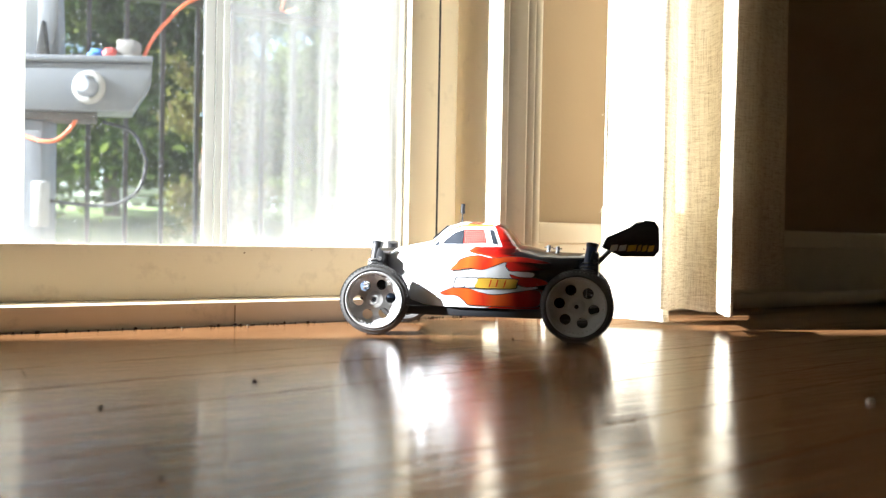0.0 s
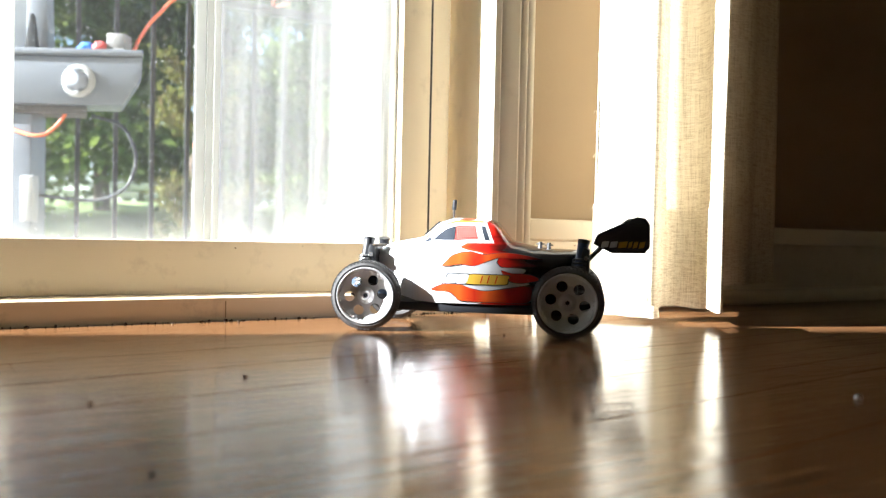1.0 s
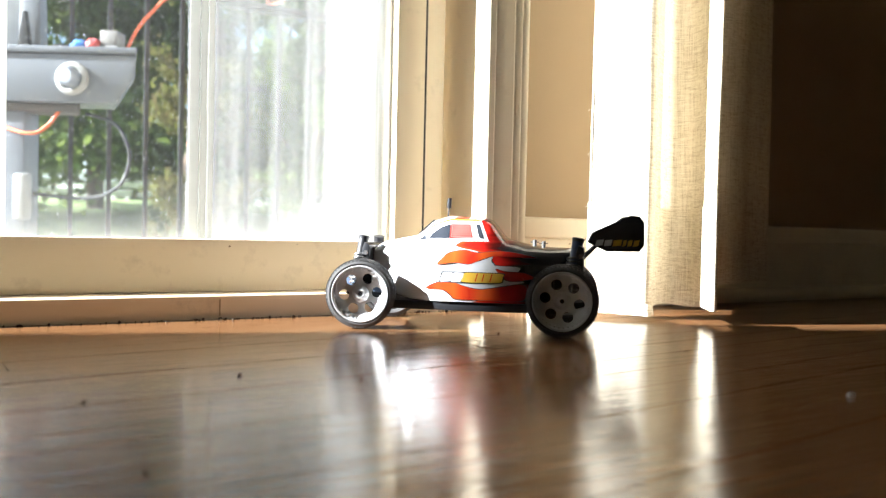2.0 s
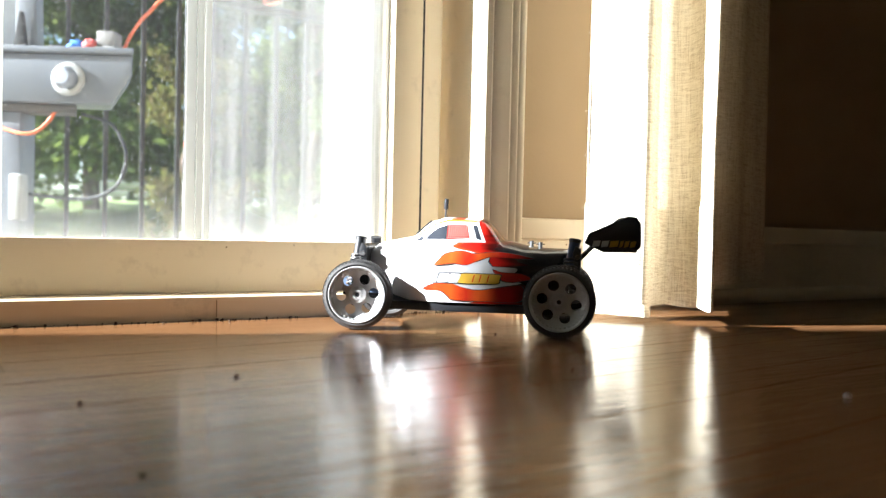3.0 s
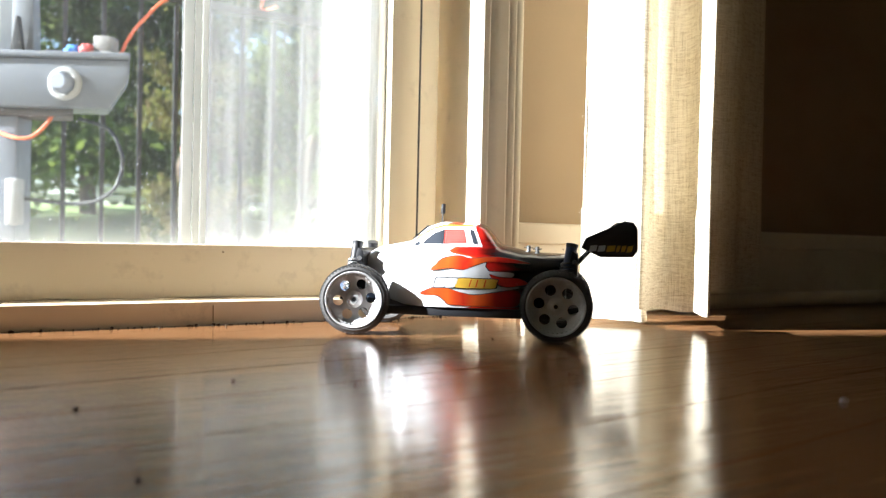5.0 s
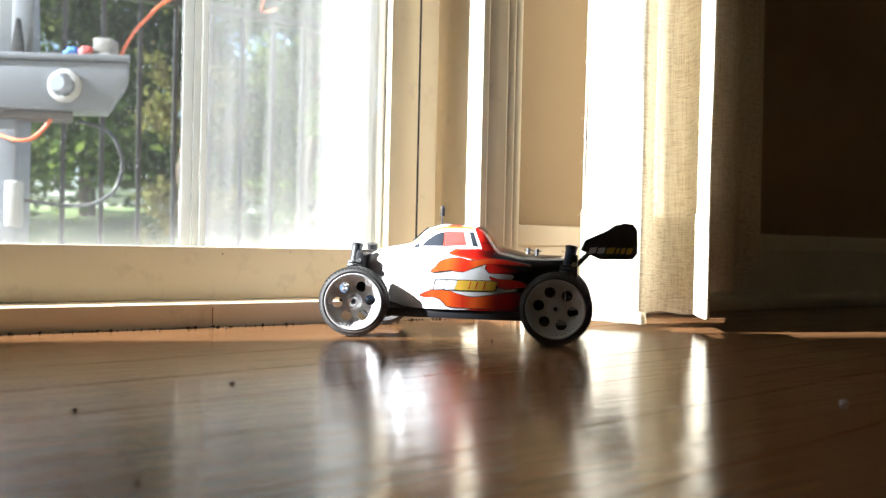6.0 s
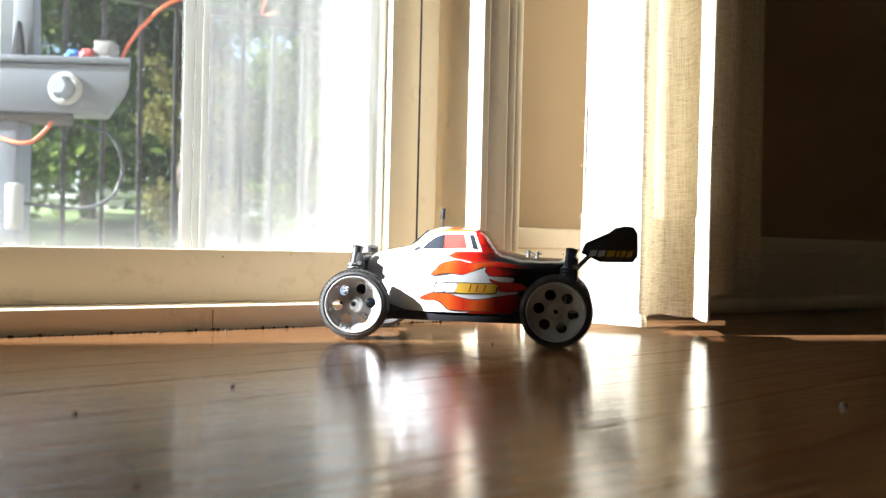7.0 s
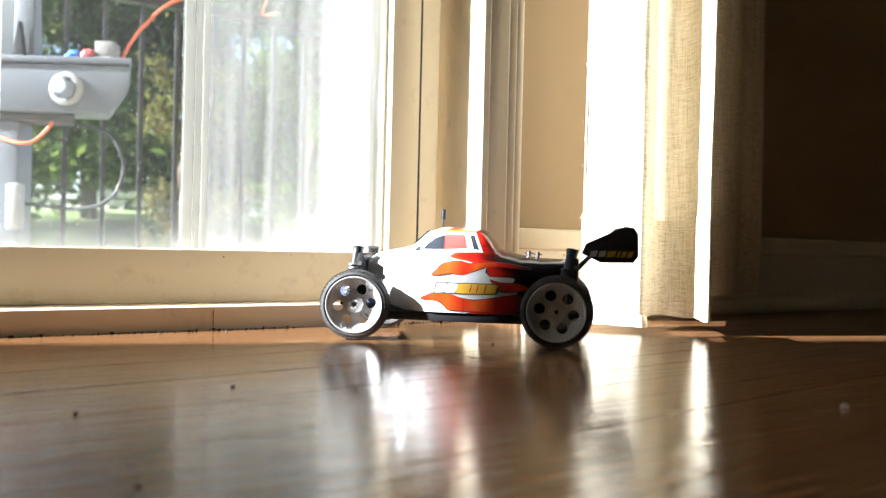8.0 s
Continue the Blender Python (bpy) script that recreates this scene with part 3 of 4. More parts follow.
tree("tree", -0.6, 10.5, 5.6, 2.4, 0.7, LEAF, 15000, 0.16, 3, "leafy green tree on the lawn beyond the railing")
tree("tree", 2.6, 11.5, 6.0, 2.3, 0.6, LEAF, 15000, 0.16, 5, "leafy green tree on the lawn beyond the railing")
tree("tree", 0.9, 13.5, 6.4, 2.6, 1.2, LEAF, 15000, 0.18, 8, "tall green tree standing behind the others")
tree("tree", -3.8, 13.0, 6.4, 2.6, 0.8, LEAF, 11000, 0.18, 9, "leafy green tree on the lawn beyond the railing")
tree("tree", 5.6, 12.5, 6.4, 2.6, 0.8, LEAF, 11000, 0.18, 12, "leafy green tree on the lawn beyond the railing")
tree("shrub", 0.98, 5.2, 3.4, 0.42, 0.1, LEAF_DRY, 6000, 0.045, 21, "slender tree overgrown with dry brown leaves", 0.06)
tree("shrub", 1.75, 5.0, 3.4, 0.60, 0.1, LEAF, 6000, 0.05, 22, "slender leafy shrub beside the deck", 0.06)
for k, (x, y, s) in enumerate(((-9, 26, 3.4), (-3, 27, 3.2), (3, 26, 3.6), (8.5, 27, 3.4), (14, 26, 3.5), (20, 25, 3.5))):
    tree("tree", x, y, 9.5, s, 0.6, LEAF, 8000, 0.36, 40 + k, "large far tree at the edge of the lawn", 0.2)

# ---------------------------------------------------------------- toy buggy (x forward, y to its left, z up)
TYRE = plain("black_tyre_rubber", (0.072, 0.070, 0.068), 0.78, vary=0.4, grain=300, bump=0.3)
RIM = plain("silver_wheel_plastic", (0.60, 0.60, 0.60), 0.34, metal=0.2, vary=0.08, grain=300)
STEEL = plain("bright_spring_steel", (0.62, 0.62, 0.62), 0.25, metal=0.9, grain=300)
BLACKP = plain("black_nylon_plastic", (0.020, 0.021, 0.024), 0.42, vary=0.2, grain=200)
NAVY = plain("dark_blue_plastic", (0.020, 0.032, 0.075), 0.35, vary=0.15, grain=200)
BLUEP = plain("blue_grey_gearbox_plastic", (0.10, 0.14, 0.22), 0.4, vary=0.15, grain=200)
WINDOW = plain("tinted_window_film", (0.035, 0.04, 0.05), 0.12, grain=200, bump=0)
CHALK = plain("white_body_print", (0.80, 0.80, 0.79), 0.25, vary=0.04, grain=200, bump=0)
SILVER = plain("silver_print", (0.55, 0.56, 0.57), 0.3, vary=0.1, grain=300, bump=0)
GOLD = plain("gold_print", (0.62, 0.38, 0.04), 0.3, vary=0.15, grain=300, bump=0)
REDP = plain("red_print", (0.55, 0.035, 0.02), 0.25, vary=0.1, grain=200, bump=0)


def fading(name, stops):
    """A print whose colour deepens along the shell."""
    m = Mat(name)
    x = m.node("ShaderNodeSeparateXYZ", Vector=m.where).outputs[0]
    x = m.math("ADD", x, m.math("MULTIPLY", m.math("SUBTRACT", m.noise(1.0, 2, 0.5, m.mapped((60, 1, 30))), 0.5), 0.02))
    m.set(Base_Color=m.ramp(m.math("ADD", m.math("MULTIPLY", x, 8.0), 0.6), *stops), Roughness=0.22, Coat_Weight=0.5, Coat_Roughness=0.06)
    return m.mat


ORANGEP = fading("orange_flame_print", ((0.10, (0.10, 0.006, 0.005)), (0.30, (0.42, 0.014, 0.008)), (0.44, (0.62, 0.10, 0.014)), (0.54, (0.50, 0.024, 0.010)), (0.66, (0.66, 0.11, 0.016)), (0.80, (0.55, 0.035, 0.010))))


def meshed():
    """A red grid printed on white."""
    m = Mat("red_grid_print")
    sep = m.node("ShaderNodeSeparateXYZ", Vector=m.where)
    a = m.math("FRACT", m.math("MULTIPLY", sep.outputs[0], 520.0))
    b = m.math("FRACT", m.math("MULTIPLY", sep.outputs[2], 520.0))
    hole = m.math("MULTIPLY", m.math("GREATER_THAN", a, 0.45), m.math("GREATER_THAN", b, 0.45))
    m.set(Base_Color=m.mix(hole, (0.42, 0.02, 0.015), (0.50, 0.22, 0.19)), Roughness=0.3)
    return m.mat


GRID = meshed()
STRIPE = plain("amber_print", (0.62, 0.20, 0.04), 0.25, vary=0.15, grain=200, bump=0)


def livery():
    """White nose, red flames, black tail, over glossy polycarbonate."""
    m = Mat("flame_painted_shell")
    sep = m.node("ShaderNodeSeparateXYZ", Vector=m.where)
    x, z = sep.outputs[0], sep.outputs[2]
    lick = m.noise(1.0, 1, 0.4, m.mapped((16, 4, 120)))
    bent = m.math("ADD", x, m.math("MULTIPLY", m.math("SUBTRACT", lick, 0.5), 0.085))
    bent = m.math("ADD", bent, m.math("MULTIPLY", m.math("SUBTRACT", z, 0.05), -0.25))
    k = m.math("MULTIPLY", m.math("ADD", bent, 0.10), 5.0)
    c = m.ramp(k, (0.22, (0.012, 0.012, 0.014)), (0.27, (0.10, 0.008, 0.006)), (0.32, (0.46, 0.012, 0.008)), (0.42, (0.54, 0.020, 0.010)),
               (0.47, (0.62, 0.065, 0.014)), (0.478, (0.05, 0.03, 0.03)), (0.49, (0.80, 0.80, 0.80)))
    m.set(Base_Color=c, Roughness=m.math("ADD", m.math("MULTIPLY", m.noise(90), 0.1), 0.14), Coat_Weight=0.6, Coat_Roughness=0.05)
    return m.mat


LIVERY = livery()
# x, sill z, half width, shoulder z, half width, roof z, half width
HULL = [(-0.104, 0.048, 0.012, 0.058, 0.014, 0.069, 0.010), (-0.094, 0.042, 0.022, 0.062, 0.024, 0.0745, 0.016), (-0.074, 0.0270, 0.035, 0.063, 0.031, 0.075, 0.021),
        (-0.058, 0.0262, 0.042, 0.065, 0.037, 0.077, 0.024), (-0.036, 0.0262, 0.0445, 0.068, 0.040, 0.082, 0.026), (-0.020, 0.0262, 0.0450, 0.069, 0.041, 0.1000, 0.026),
        (0.016, 0.0262, 0.0450, 0.068, 0.040, 0.1020, 0.026), (0.028, 0.0262, 0.0440, 0.067, 0.038, 0.0985, 0.025), (0.046, 0.0265, 0.038, 0.068, 0.035, 0.0840, 0.024),
        (0.058, 0.0290, 0.030, 0.068, 0.030, 0.0815, 0.022), (0.078, 0.036, 0.021, 0.066, 0.024, 0.0775, 0.018), (0.094, 0.044, 0.013, 0.062, 0.017, 0.0690, 0.012)]


def hull_at(x):
    for a, b in zip(HULL, HULL[1:]):
        if x <= b[0]:
            u = max(0.0, (x - a[0]) / (b[0] - a[0]))
            u = 0.6 * u + 0.4 * u * u * (3 - 2 * u)
            return [p + (q - p) * u for p, q in zip(a[1:], b[1:])]
    return list(HULL[-1][1:])


def hull_half(x, z):
    z0, w0, zs, ws, zt, wt = hull_at(x)
    if z <= zs:
        return w0 + (ws - w0) * max(0, (z - z0) / (zs - z0)) + 0.0016 * math.sin(math.pi * min(1, max(0, (z - z0) / (zs - z0))))
    return ws + (wt - ws) * min(1, (z - zs) / (zt - zs)) + 0.0012 * math.sin(math.pi * min(1, (z - zs) / (zt - zs)))


def hull_mesh():
    bm = bmesh.new()
    rings = []
    for i in range(61):
        x = HULL[0][0] + (HULL[-1][0] - HULL[0][0]) * i / 60
        z0, w0, zs, ws, zt, wt = hull_at(x)
        side = [(hull_half(x, z0 + (zs - z0) * k / 6), z0 + (zs - z0) * k / 6) for k in range(7)]
        side += [(hull_half(x, zs + (zt - zs) * k / 5), zs + (zt - zs) * k / 5 - (0.0012 if k == 5 else 0)) for k in range(1, 6)]
        side += [(wt * 0.86, zt), (wt * 0.5, zt + 0.001), (0.0, zt + 0.0014)]
        loop = side + [(-y, z) for y, z in reversed(side[:-1])]
        rings.append([bm.verts.new((x, y, z)) for y, z in loop])
    for a, b in zip(rings, rings[1:]):
        for k in range(len(a) - 1):
            bm.faces.new((a[k], a[k + 1], b[k + 1], b[k]))
    bm.faces.new(rings[0])
    bm.faces.new(rings[-1])
    bmesh.ops.recalc_face_normals(bm, faces=bm.faces)
    return bm


def decal(points, lift=0.0006, side=1):
    """A thin print that follows the shell's flank, from an outline of (x, z)."""
    bm = bmesh.new()
    f = bm.faces.new([bm.verts.new((x, 0, z)) for x, z in points])
    bmesh.ops.triangulate(bm, faces=[f])
    bmesh.ops.subdivide_edges(bm, edges=list(bm.edges), cuts=3, use_grid_fill=True)
    for v in bm.verts:
        v.co.y = side * (hull_half(v.co.x, v.co.z) + lift)
    bmesh.ops.recalc_face_normals(bm, faces=bm.faces)
    return bm


def cab(points):
    """Lifts an outline to the height of the cab."""
    return [(x, z + 0.0035) for x, z in points]


def swollen(points, by):
    cx, cz = sum(p[0] for p in points) / len(points), sum(p[1] for p in points) / len(points)
    return [(x + by * math.copysign(1, x - cx), z + by * 0.7 * math.copysign(1, z - cz)) for x, z in points]


def flowing(points, n=5):
    """A closed outline drawn smoothly through its points."""
    out = []
    for i in range(len(points)):
        p0, p1, p2, p3 = (Vector(points[(i + j) % len(points)]) for j in (-1, 0, 1, 2))
        for k in range(n):
            u = k / n
            v = 0.5 * ((2 * p1) + (p2 - p0) * u + (2 * p0 - 5 * p1 + 4 * p2 - p3) * u * u + (3 * p1 - p0 - 3 * p2 + p3) * u ** 3)
            out.append((v.x, v.y))
    return out


FLAMES = [
    (flowing([(0.022, 0.0560), (0.008, 0.0590), (-0.008, 0.0630), (-0.027, 0.0665), (-0.023, 0.0625), (-0.030, 0.0590), (-0.052, 0.0575), (-0.044, 0.0480), (-0.056, 0.0450),
              (-0.037, 0.0415), (-0.017, 0.0385), (0.003, 0.0410), (0.022, 0.0440)]), 0.0004, SILVER, "pale silver flame"),
    (flowing([(0.022, 0.0590), (0.017, 0.0655), (0.010, 0.0700), (-0.003, 0.0722), (-0.014, 0.0700), (-0.028, 0.0715), (-0.043, 0.0712), (-0.066, 0.0665), (-0.044, 0.0668),
              (-0.028, 0.0672), (-0.018, 0.0642), (-0.007, 0.0600), (0.006, 0.0610)]), 0.0007, ORANGEP, "orange flame"),
    (flowing([(0.032, 0.0372), (0.020, 0.0430), (0.008, 0.0436), (-0.004, 0.0400), (-0.017, 0.0378), (-0.034, 0.0400), (-0.056, 0.0425), (-0.055, 0.0292), (-0.026, 0.0284),
              (0.003, 0.0286), (0.009, 0.0322), (0.016, 0.0365)]), 0.0007, ORANGEP, "orange flame"),
    (flowing([(-0.031, 0.0560), (-0.040, 0.0540), (-0.056, 0.0530), (-0.064, 0.0490), (-0.056, 0.0470), (-0.046, 0.0458), (-0.038, 0.0480)]), 0.0007, REDP, "dark red flame")]
car = thing("toy_car", pose(0.3715, 0.6155, 0, 0, 0, 140) @ Matrix.Scale(1.03, 4), "red, white and black radio-controlled buggy standing on the wooden floor", "toy car")
shell = part("body_shell", hull_mesh(), LIVERY, car, "glossy flame-painted shell")
part("chassis", prism([(-0.112, 0.027), (-0.085, 0.018), (0.062, 0.018), (0.108, 0.030), (0.106, 0.033), (0.060, 0.0258), (-0.085, 0.0258), (-0.112, 0.031)], -0.043, 0.043, 0.001), BLACKP, car)
for side in (1, -1):
    part("side_window", decal(cab([(0.0330, 0.0785), (0.0290, 0.0832), (0.0215, 0.0890), (0.0130, 0.0918), (0.0130, 0.0790)]), 0.0006, side), WINDOW, shell, "dark tinted side window")
    part("window_grille", decal(cab([(0.0125, 0.0790), (0.0125, 0.0919), (-0.0050, 0.0922), (-0.0085, 0.0800)]), 0.0006, side), GRID, shell, "red meshed window panel")
    part("quarter_window", decal(cab([(0.0350, 0.0775), (0.0405, 0.0765), (0.0410, 0.0780), (0.0360, 0.0815)]), 0.0006, side), WINDOW, shell)
    part("rear_window", decal(cab([(-0.0100, 0.0920), (-0.0140, 0.0918), (-0.0190, 0.0790), (-0.0145, 0.0795)]), 0.0006, side), WINDOW, shell)
    part("window_frame", decal(cab([(0.0430, 0.0752), (0.0370, 0.0835), (0.0230, 0.0920), (0.0130, 0.0948), (-0.0150, 0.0948), (-0.0230, 0.0768), (0.0130, 0.0762)]), 0.0003, side), CHALK, shell, "white window frame")
    part("roof_stripe", decal(cab([(0.0430, 0.0795), (0.0370, 0.0866), (0.0220, 0.0943), (0.0120, 0.0968), (-0.0130, 0.0964), (-0.0130, 0.0952), (0.0120, 0.0953), (0.0225, 0.0926), (0.0360, 0.0850), (0.0425, 0.0780)]), 0.0006, side), STRIPE, shell, "orange roof stripe")
    # flame prints, each with a black outline
    for shape, lift, paint, name in FLAMES:
        part("flame_print", decal(shape, lift, side), paint, shell, name)
        part("flame_outline", decal(swollen(shape, 0.0007), lift - 0.00012, side), BLACKP, shell)
    # plain emblem: two slanted silver blocks and a gold one, edged in black
    for x0, x1, paint in ((0.0185, 0.0098, SILVER), (0.0088, -0.0002, SILVER), (-0.0012, -0.0350, GOLD)):
        lo, hi, lean = 0.0440, 0.0522, 0.0022
        block = flowing([(x0, lo), ((x0 + x1) / 2, lo - 0.0002), (x1, lo + 0.0004), (x1 - lean * 0.7, (lo + hi) / 2), (x1 - lean, hi - 0.0004), ((x0 + x1) / 2 - lean, hi), (x0 - lean, hi - 0.0002), (x0 - lean * 0.3, (lo + hi) / 2)], 4)
        part("emblem_backing", decal(swollen(block, 0.0010), 0.0009, side), BLACKP, shell)
        part("emblem_block", decal(block, 0.0012, side), paint, shell)
    for x in (-0.0125, -0.0185, -0.0255):
        part("emblem_gap", decal([(x, 0.0448), (x - 0.0009, 0.0448), (x - 0.0027, 0.0514), (x - 0.0018, 0.0514)], 0.0014, side), REDP, shell)
part("windshield", prism([(0.0305, 0.0985), (0.0445, 0.0865), (0.0452, 0.0869), (0.0312, 0.0993)], -0.017, 0.017), WINDOW, shell, "dark tinted windshield", smooth=0)


def tyre_mesh():
    prof = [(0.0245, -0.0108), (0.0270, -0.0118), (0.0290, -0.0108), (0.0300, -0.0085), (0.0303, 0.0), (0.0300, 0.0085), (0.0290, 0.0108), (0.0270, 0.0118), (0.0245, 0.0108), (0.0235, 0.0)]
    bm = lathe(prof, 48)
    for row, y in enumerate((-0.0095, -0.0057, -0.0019, 0.0019, 0.0057, 0.0095)):
        for k in range(54):
            a = math.tau * (k + 0.5 * (row % 2)) / 54
            r = 0.0304 if abs(y) < 0.009 else 0.0296
            m = Matrix.Rotation(-a, 4, "Y") @ Matrix.Translation((r, y, 0)) @ Matrix.Diagonal((0.0013, 0.0028, 0.0019, 1))
            bmesh.ops.create_cube(bm, size=1.0, matrix=m)
    return bm


def rim_mesh(holes=6):
    """A dished disc with round holes."""
    bm = bmesh.new()
    edges = []

    def ring(r, cx, cz, n):
        vs = [bm.verts.new((cx + r * math.cos(math.tau * k / n), 0.0, cz + r * math.sin(math.tau * k / n))) for k in range(n)]
        edges.extend(bm.edges.new((vs[k], vs[(k + 1) % n])) for k in range(n))
    ring(0.0236, 0, 0, 48)
    for k in range(holes):
        a = math.tau * (k + 0.25) / holes
        ring(0.0047, 0.0146 * math.cos(a), 0.0146 * math.sin(a), 16)
    bmesh.ops.triangle_fill(bm, use_beauty=True, use_dissolve=False, edges=edges)
    ext = bmesh.ops.extrude_face_region(bm, geom=list(bm.faces))
    bmesh.ops.translate(bm, vec=(0, -0.0022, 0), verts=[v for v in ext["geom"] if isinstance(v, bmesh.types.BMVert)])
    for v in bm.verts:
        r = math.hypot(v.co.x, v.co.z)
        v.co.y += 0.0052 + 0.0042 * max(0.0, (r - 0.0195) / 0.0041) ** 1.3
    bmesh.ops.recalc_face_normals(bm, faces=bm.faces)
    return bm


def wheel(x, y, turn, side, steer=0):
    w = thing("wheel", pose(x, y, 0.0313, 0, turn, steer + (0 if side > 0 else 180)), "", "")
    for key in ("label", "category"):
        if key in w:
            del w[key]
    w.parent = car
    if not wheel_meshes:
        wheel_meshes["tyre"] = finish("tyre", tyre_mesh(), TYRE)
        wheel_meshes["rim"] = finish("rim", rim_mesh(), RIM, 30)
        wheel_meshes["rim_lip"] = finish("rim_lip", lathe([(0.0226, 0.0084), (0.0246, 0.0084), (0.0254, 0.0110), (0.0248, 0.0122), (0.0238, 0.0120), (0.0228, 0.0104)], 48), RIM)
        bolts = bmesh.new()
        for k in range(36):
            a = math.tau * k / 36
            add_rod(bolts, (0.0221 * math.cos(a), 0.0070, 0.0221 * math.sin(a)), (0.0221 * math.cos(a), 0.0106, 0.0221 * math.sin(a)), 0.0011, sides=6)
        wheel_meshes["bead_ring"] = finish("bead_ring", bolts, RIM)
        hub = lathe([(0.0, 0.0062), (0.0024, 0.0062), (0.0030, 0.0082), (0.0046, 0.0080), (0.0066, 0.0062), (0.0080, 0.0049), (0.0080, 0.0030), (0.0, 0.0030)], 24, close=False)
        wheel_meshes["hub"] = finish("hub", hub, RIM)
        wheel_meshes["axle_nut"] = finish("axle_nut", rod((0, 0.0061, 0), (0, 0.0078, 0), 0.0019, sides=6), BLACKP)
        wheel_meshes["brake_carrier"] = finish("brake_carrier", lathe([(0.0, -0.006), (0.009, -0.006), (0.011, -0.002), (0.011, 0.002), (0.0, 0.002)], 16, close=False), BLACKP)
    for key, me in wheel_meshes.items():
        o = new(key, me)
        o.parent = w
    return w


wheel_meshes = {}
WB, TR = 0.0895, 0.0525
wheel(WB, TR, 20, 1, 11)
wheel(-WB, TR, 5, 1)
wheel(WB, -TR, 40, -1, 11)
wheel(-WB, -TR, 12, -1)


def spring(a, b, r, turns, wire):
    a, b = Vector(a), Vector(b)
    d = b - a
    q = d.to_track_quat("Z", "Y")
    n = turns * 6
    return tube([a + q @ Vector((r * math.cos(math.tau * k / 6), r * math.sin(math.tau * k / 6), d.length * k / n)) for k in range(n + 1)], wire, 5)


for end, top, low, name in ((1, (0.096, 0.026, 0.0795), (0.100, 0.036, 0.034), "front"), (-1, (-0.101, 0.026, 0.0810), (-0.094, 0.037, 0.034), "rear")):
    x0 = 0.089 if end > 0 else -0.106
    for s in (1, -1):
        t, l = Vector((top[0], s * top[1], top[2])), Vector((low[0], s * low[1], low[2]))
        mid = t.lerp(l, 0.42)
        damper = part("shock_absorber", add_rod(rod(t, mid, 0.0050, 0.0046, sides=16), mid, l, 0.0020, sides=8), BLACKP if end > 0 else NAVY, car, "" if end > 0 else "dark blue shock absorber")
        part("spring", spring(t.lerp(l, 0.30), t.lerp(l, 0.93), 0.0064, 9, 0.0010), STEEL if end > 0 else BLACKP, damper, "bright coil spring" if end > 0 else "dark coil spring")
        part("cap", rod(t + (t - l) * 0.07, t, 0.0055, 0.0050, 14), BLACKP, damper)
        ax = WB * end
        arm = bmesh.new()
        add_rod(arm, (ax - 0.012, s * 0.016, 0.027), (ax, s * 0.042, 0.027), 0.0028, sides=8)
        add_rod(arm, (ax + 0.012, s * 0.016, 0.027), (ax, s * 0.042, 0.027), 0.0028, sides=8)
        part("suspension_arm", arm, BLACKP, car)
        part("drive_shaft", rod((ax, s * 0.012, 0.034), (ax, s * 0.047, 0.0325), 0.0018, sides=8), STEEL, car)
        part("camber_link", rod((ax - 0.006 * end, s * 0.018, 0.050), (ax, s * 0.044, 0.045), 0.0013, sides=8), STEEL, car)
        part("hub_carrier", box(ax - 0.008, ax + 0.008, s * 0.040, s * 0.046, 0.024, 0.049, 0.002), BLACKP, car)
    tall = top[2] - 0.002
    part("shock_tower", prism([(x0 - 0.001, 0.040), (x0 + 0.009, 0.040), (x0 + 0.006, tall - 0.006), (x0 + 0.004, tall), (x0 - 0.001, tall - 0.003)], -0.034, 0.034, 0.001), BLACKP, car)
    for s in (1, -1):
        part("tower_bolt", rod((x0 + 0.002, s * 0.0345, tall - 0.010), (x0 + 0.002, s * 0.0362, tall - 0.010), 0.0022, sides=8), STEEL, car, "bright bolt head")
    part("gearbox", box(WB * end - 0.016, WB * end + 0.016, -0.0145, 0.0145, 0.024, 0.050, 0.004), BLUEP if end > 0 else BLACKP, car, "blue-grey gearbox" if end > 0 else "")
part("bumper", prism([(0.100, 0.026), (0.122, 0.036), (0.124, 0.044), (0.119, 0.046), (0.098, 0.034)], -0.018, 0.018, 0.002), BLUEP, car, "blue-grey bumper")
part("antenna", add_rod(rod((0.022, -0.006, 0.100), (0.0215, -0.006, 0.112), 0.0008, sides=8), (0.0215, -0.006, 0.111), (0.021, -0.006, 0.1205), 0.0021, 0.0019, 10), BLACKP, car)
for x, z in ((-0.062, 0.0775), (-0.070, 0.0765), (0.070, 0.0715)):
    part("body_post", add_rod(rod((x, 0.008, z - 0.004), (x, 0.008, z + 0.005), 0.0018, sides=8), (x - 0.004, 0.008, z + 0.003), (x + 0.004, 0.008, z + 0.003), 0.0006, sides=6), STEEL, car, "metal body clip")

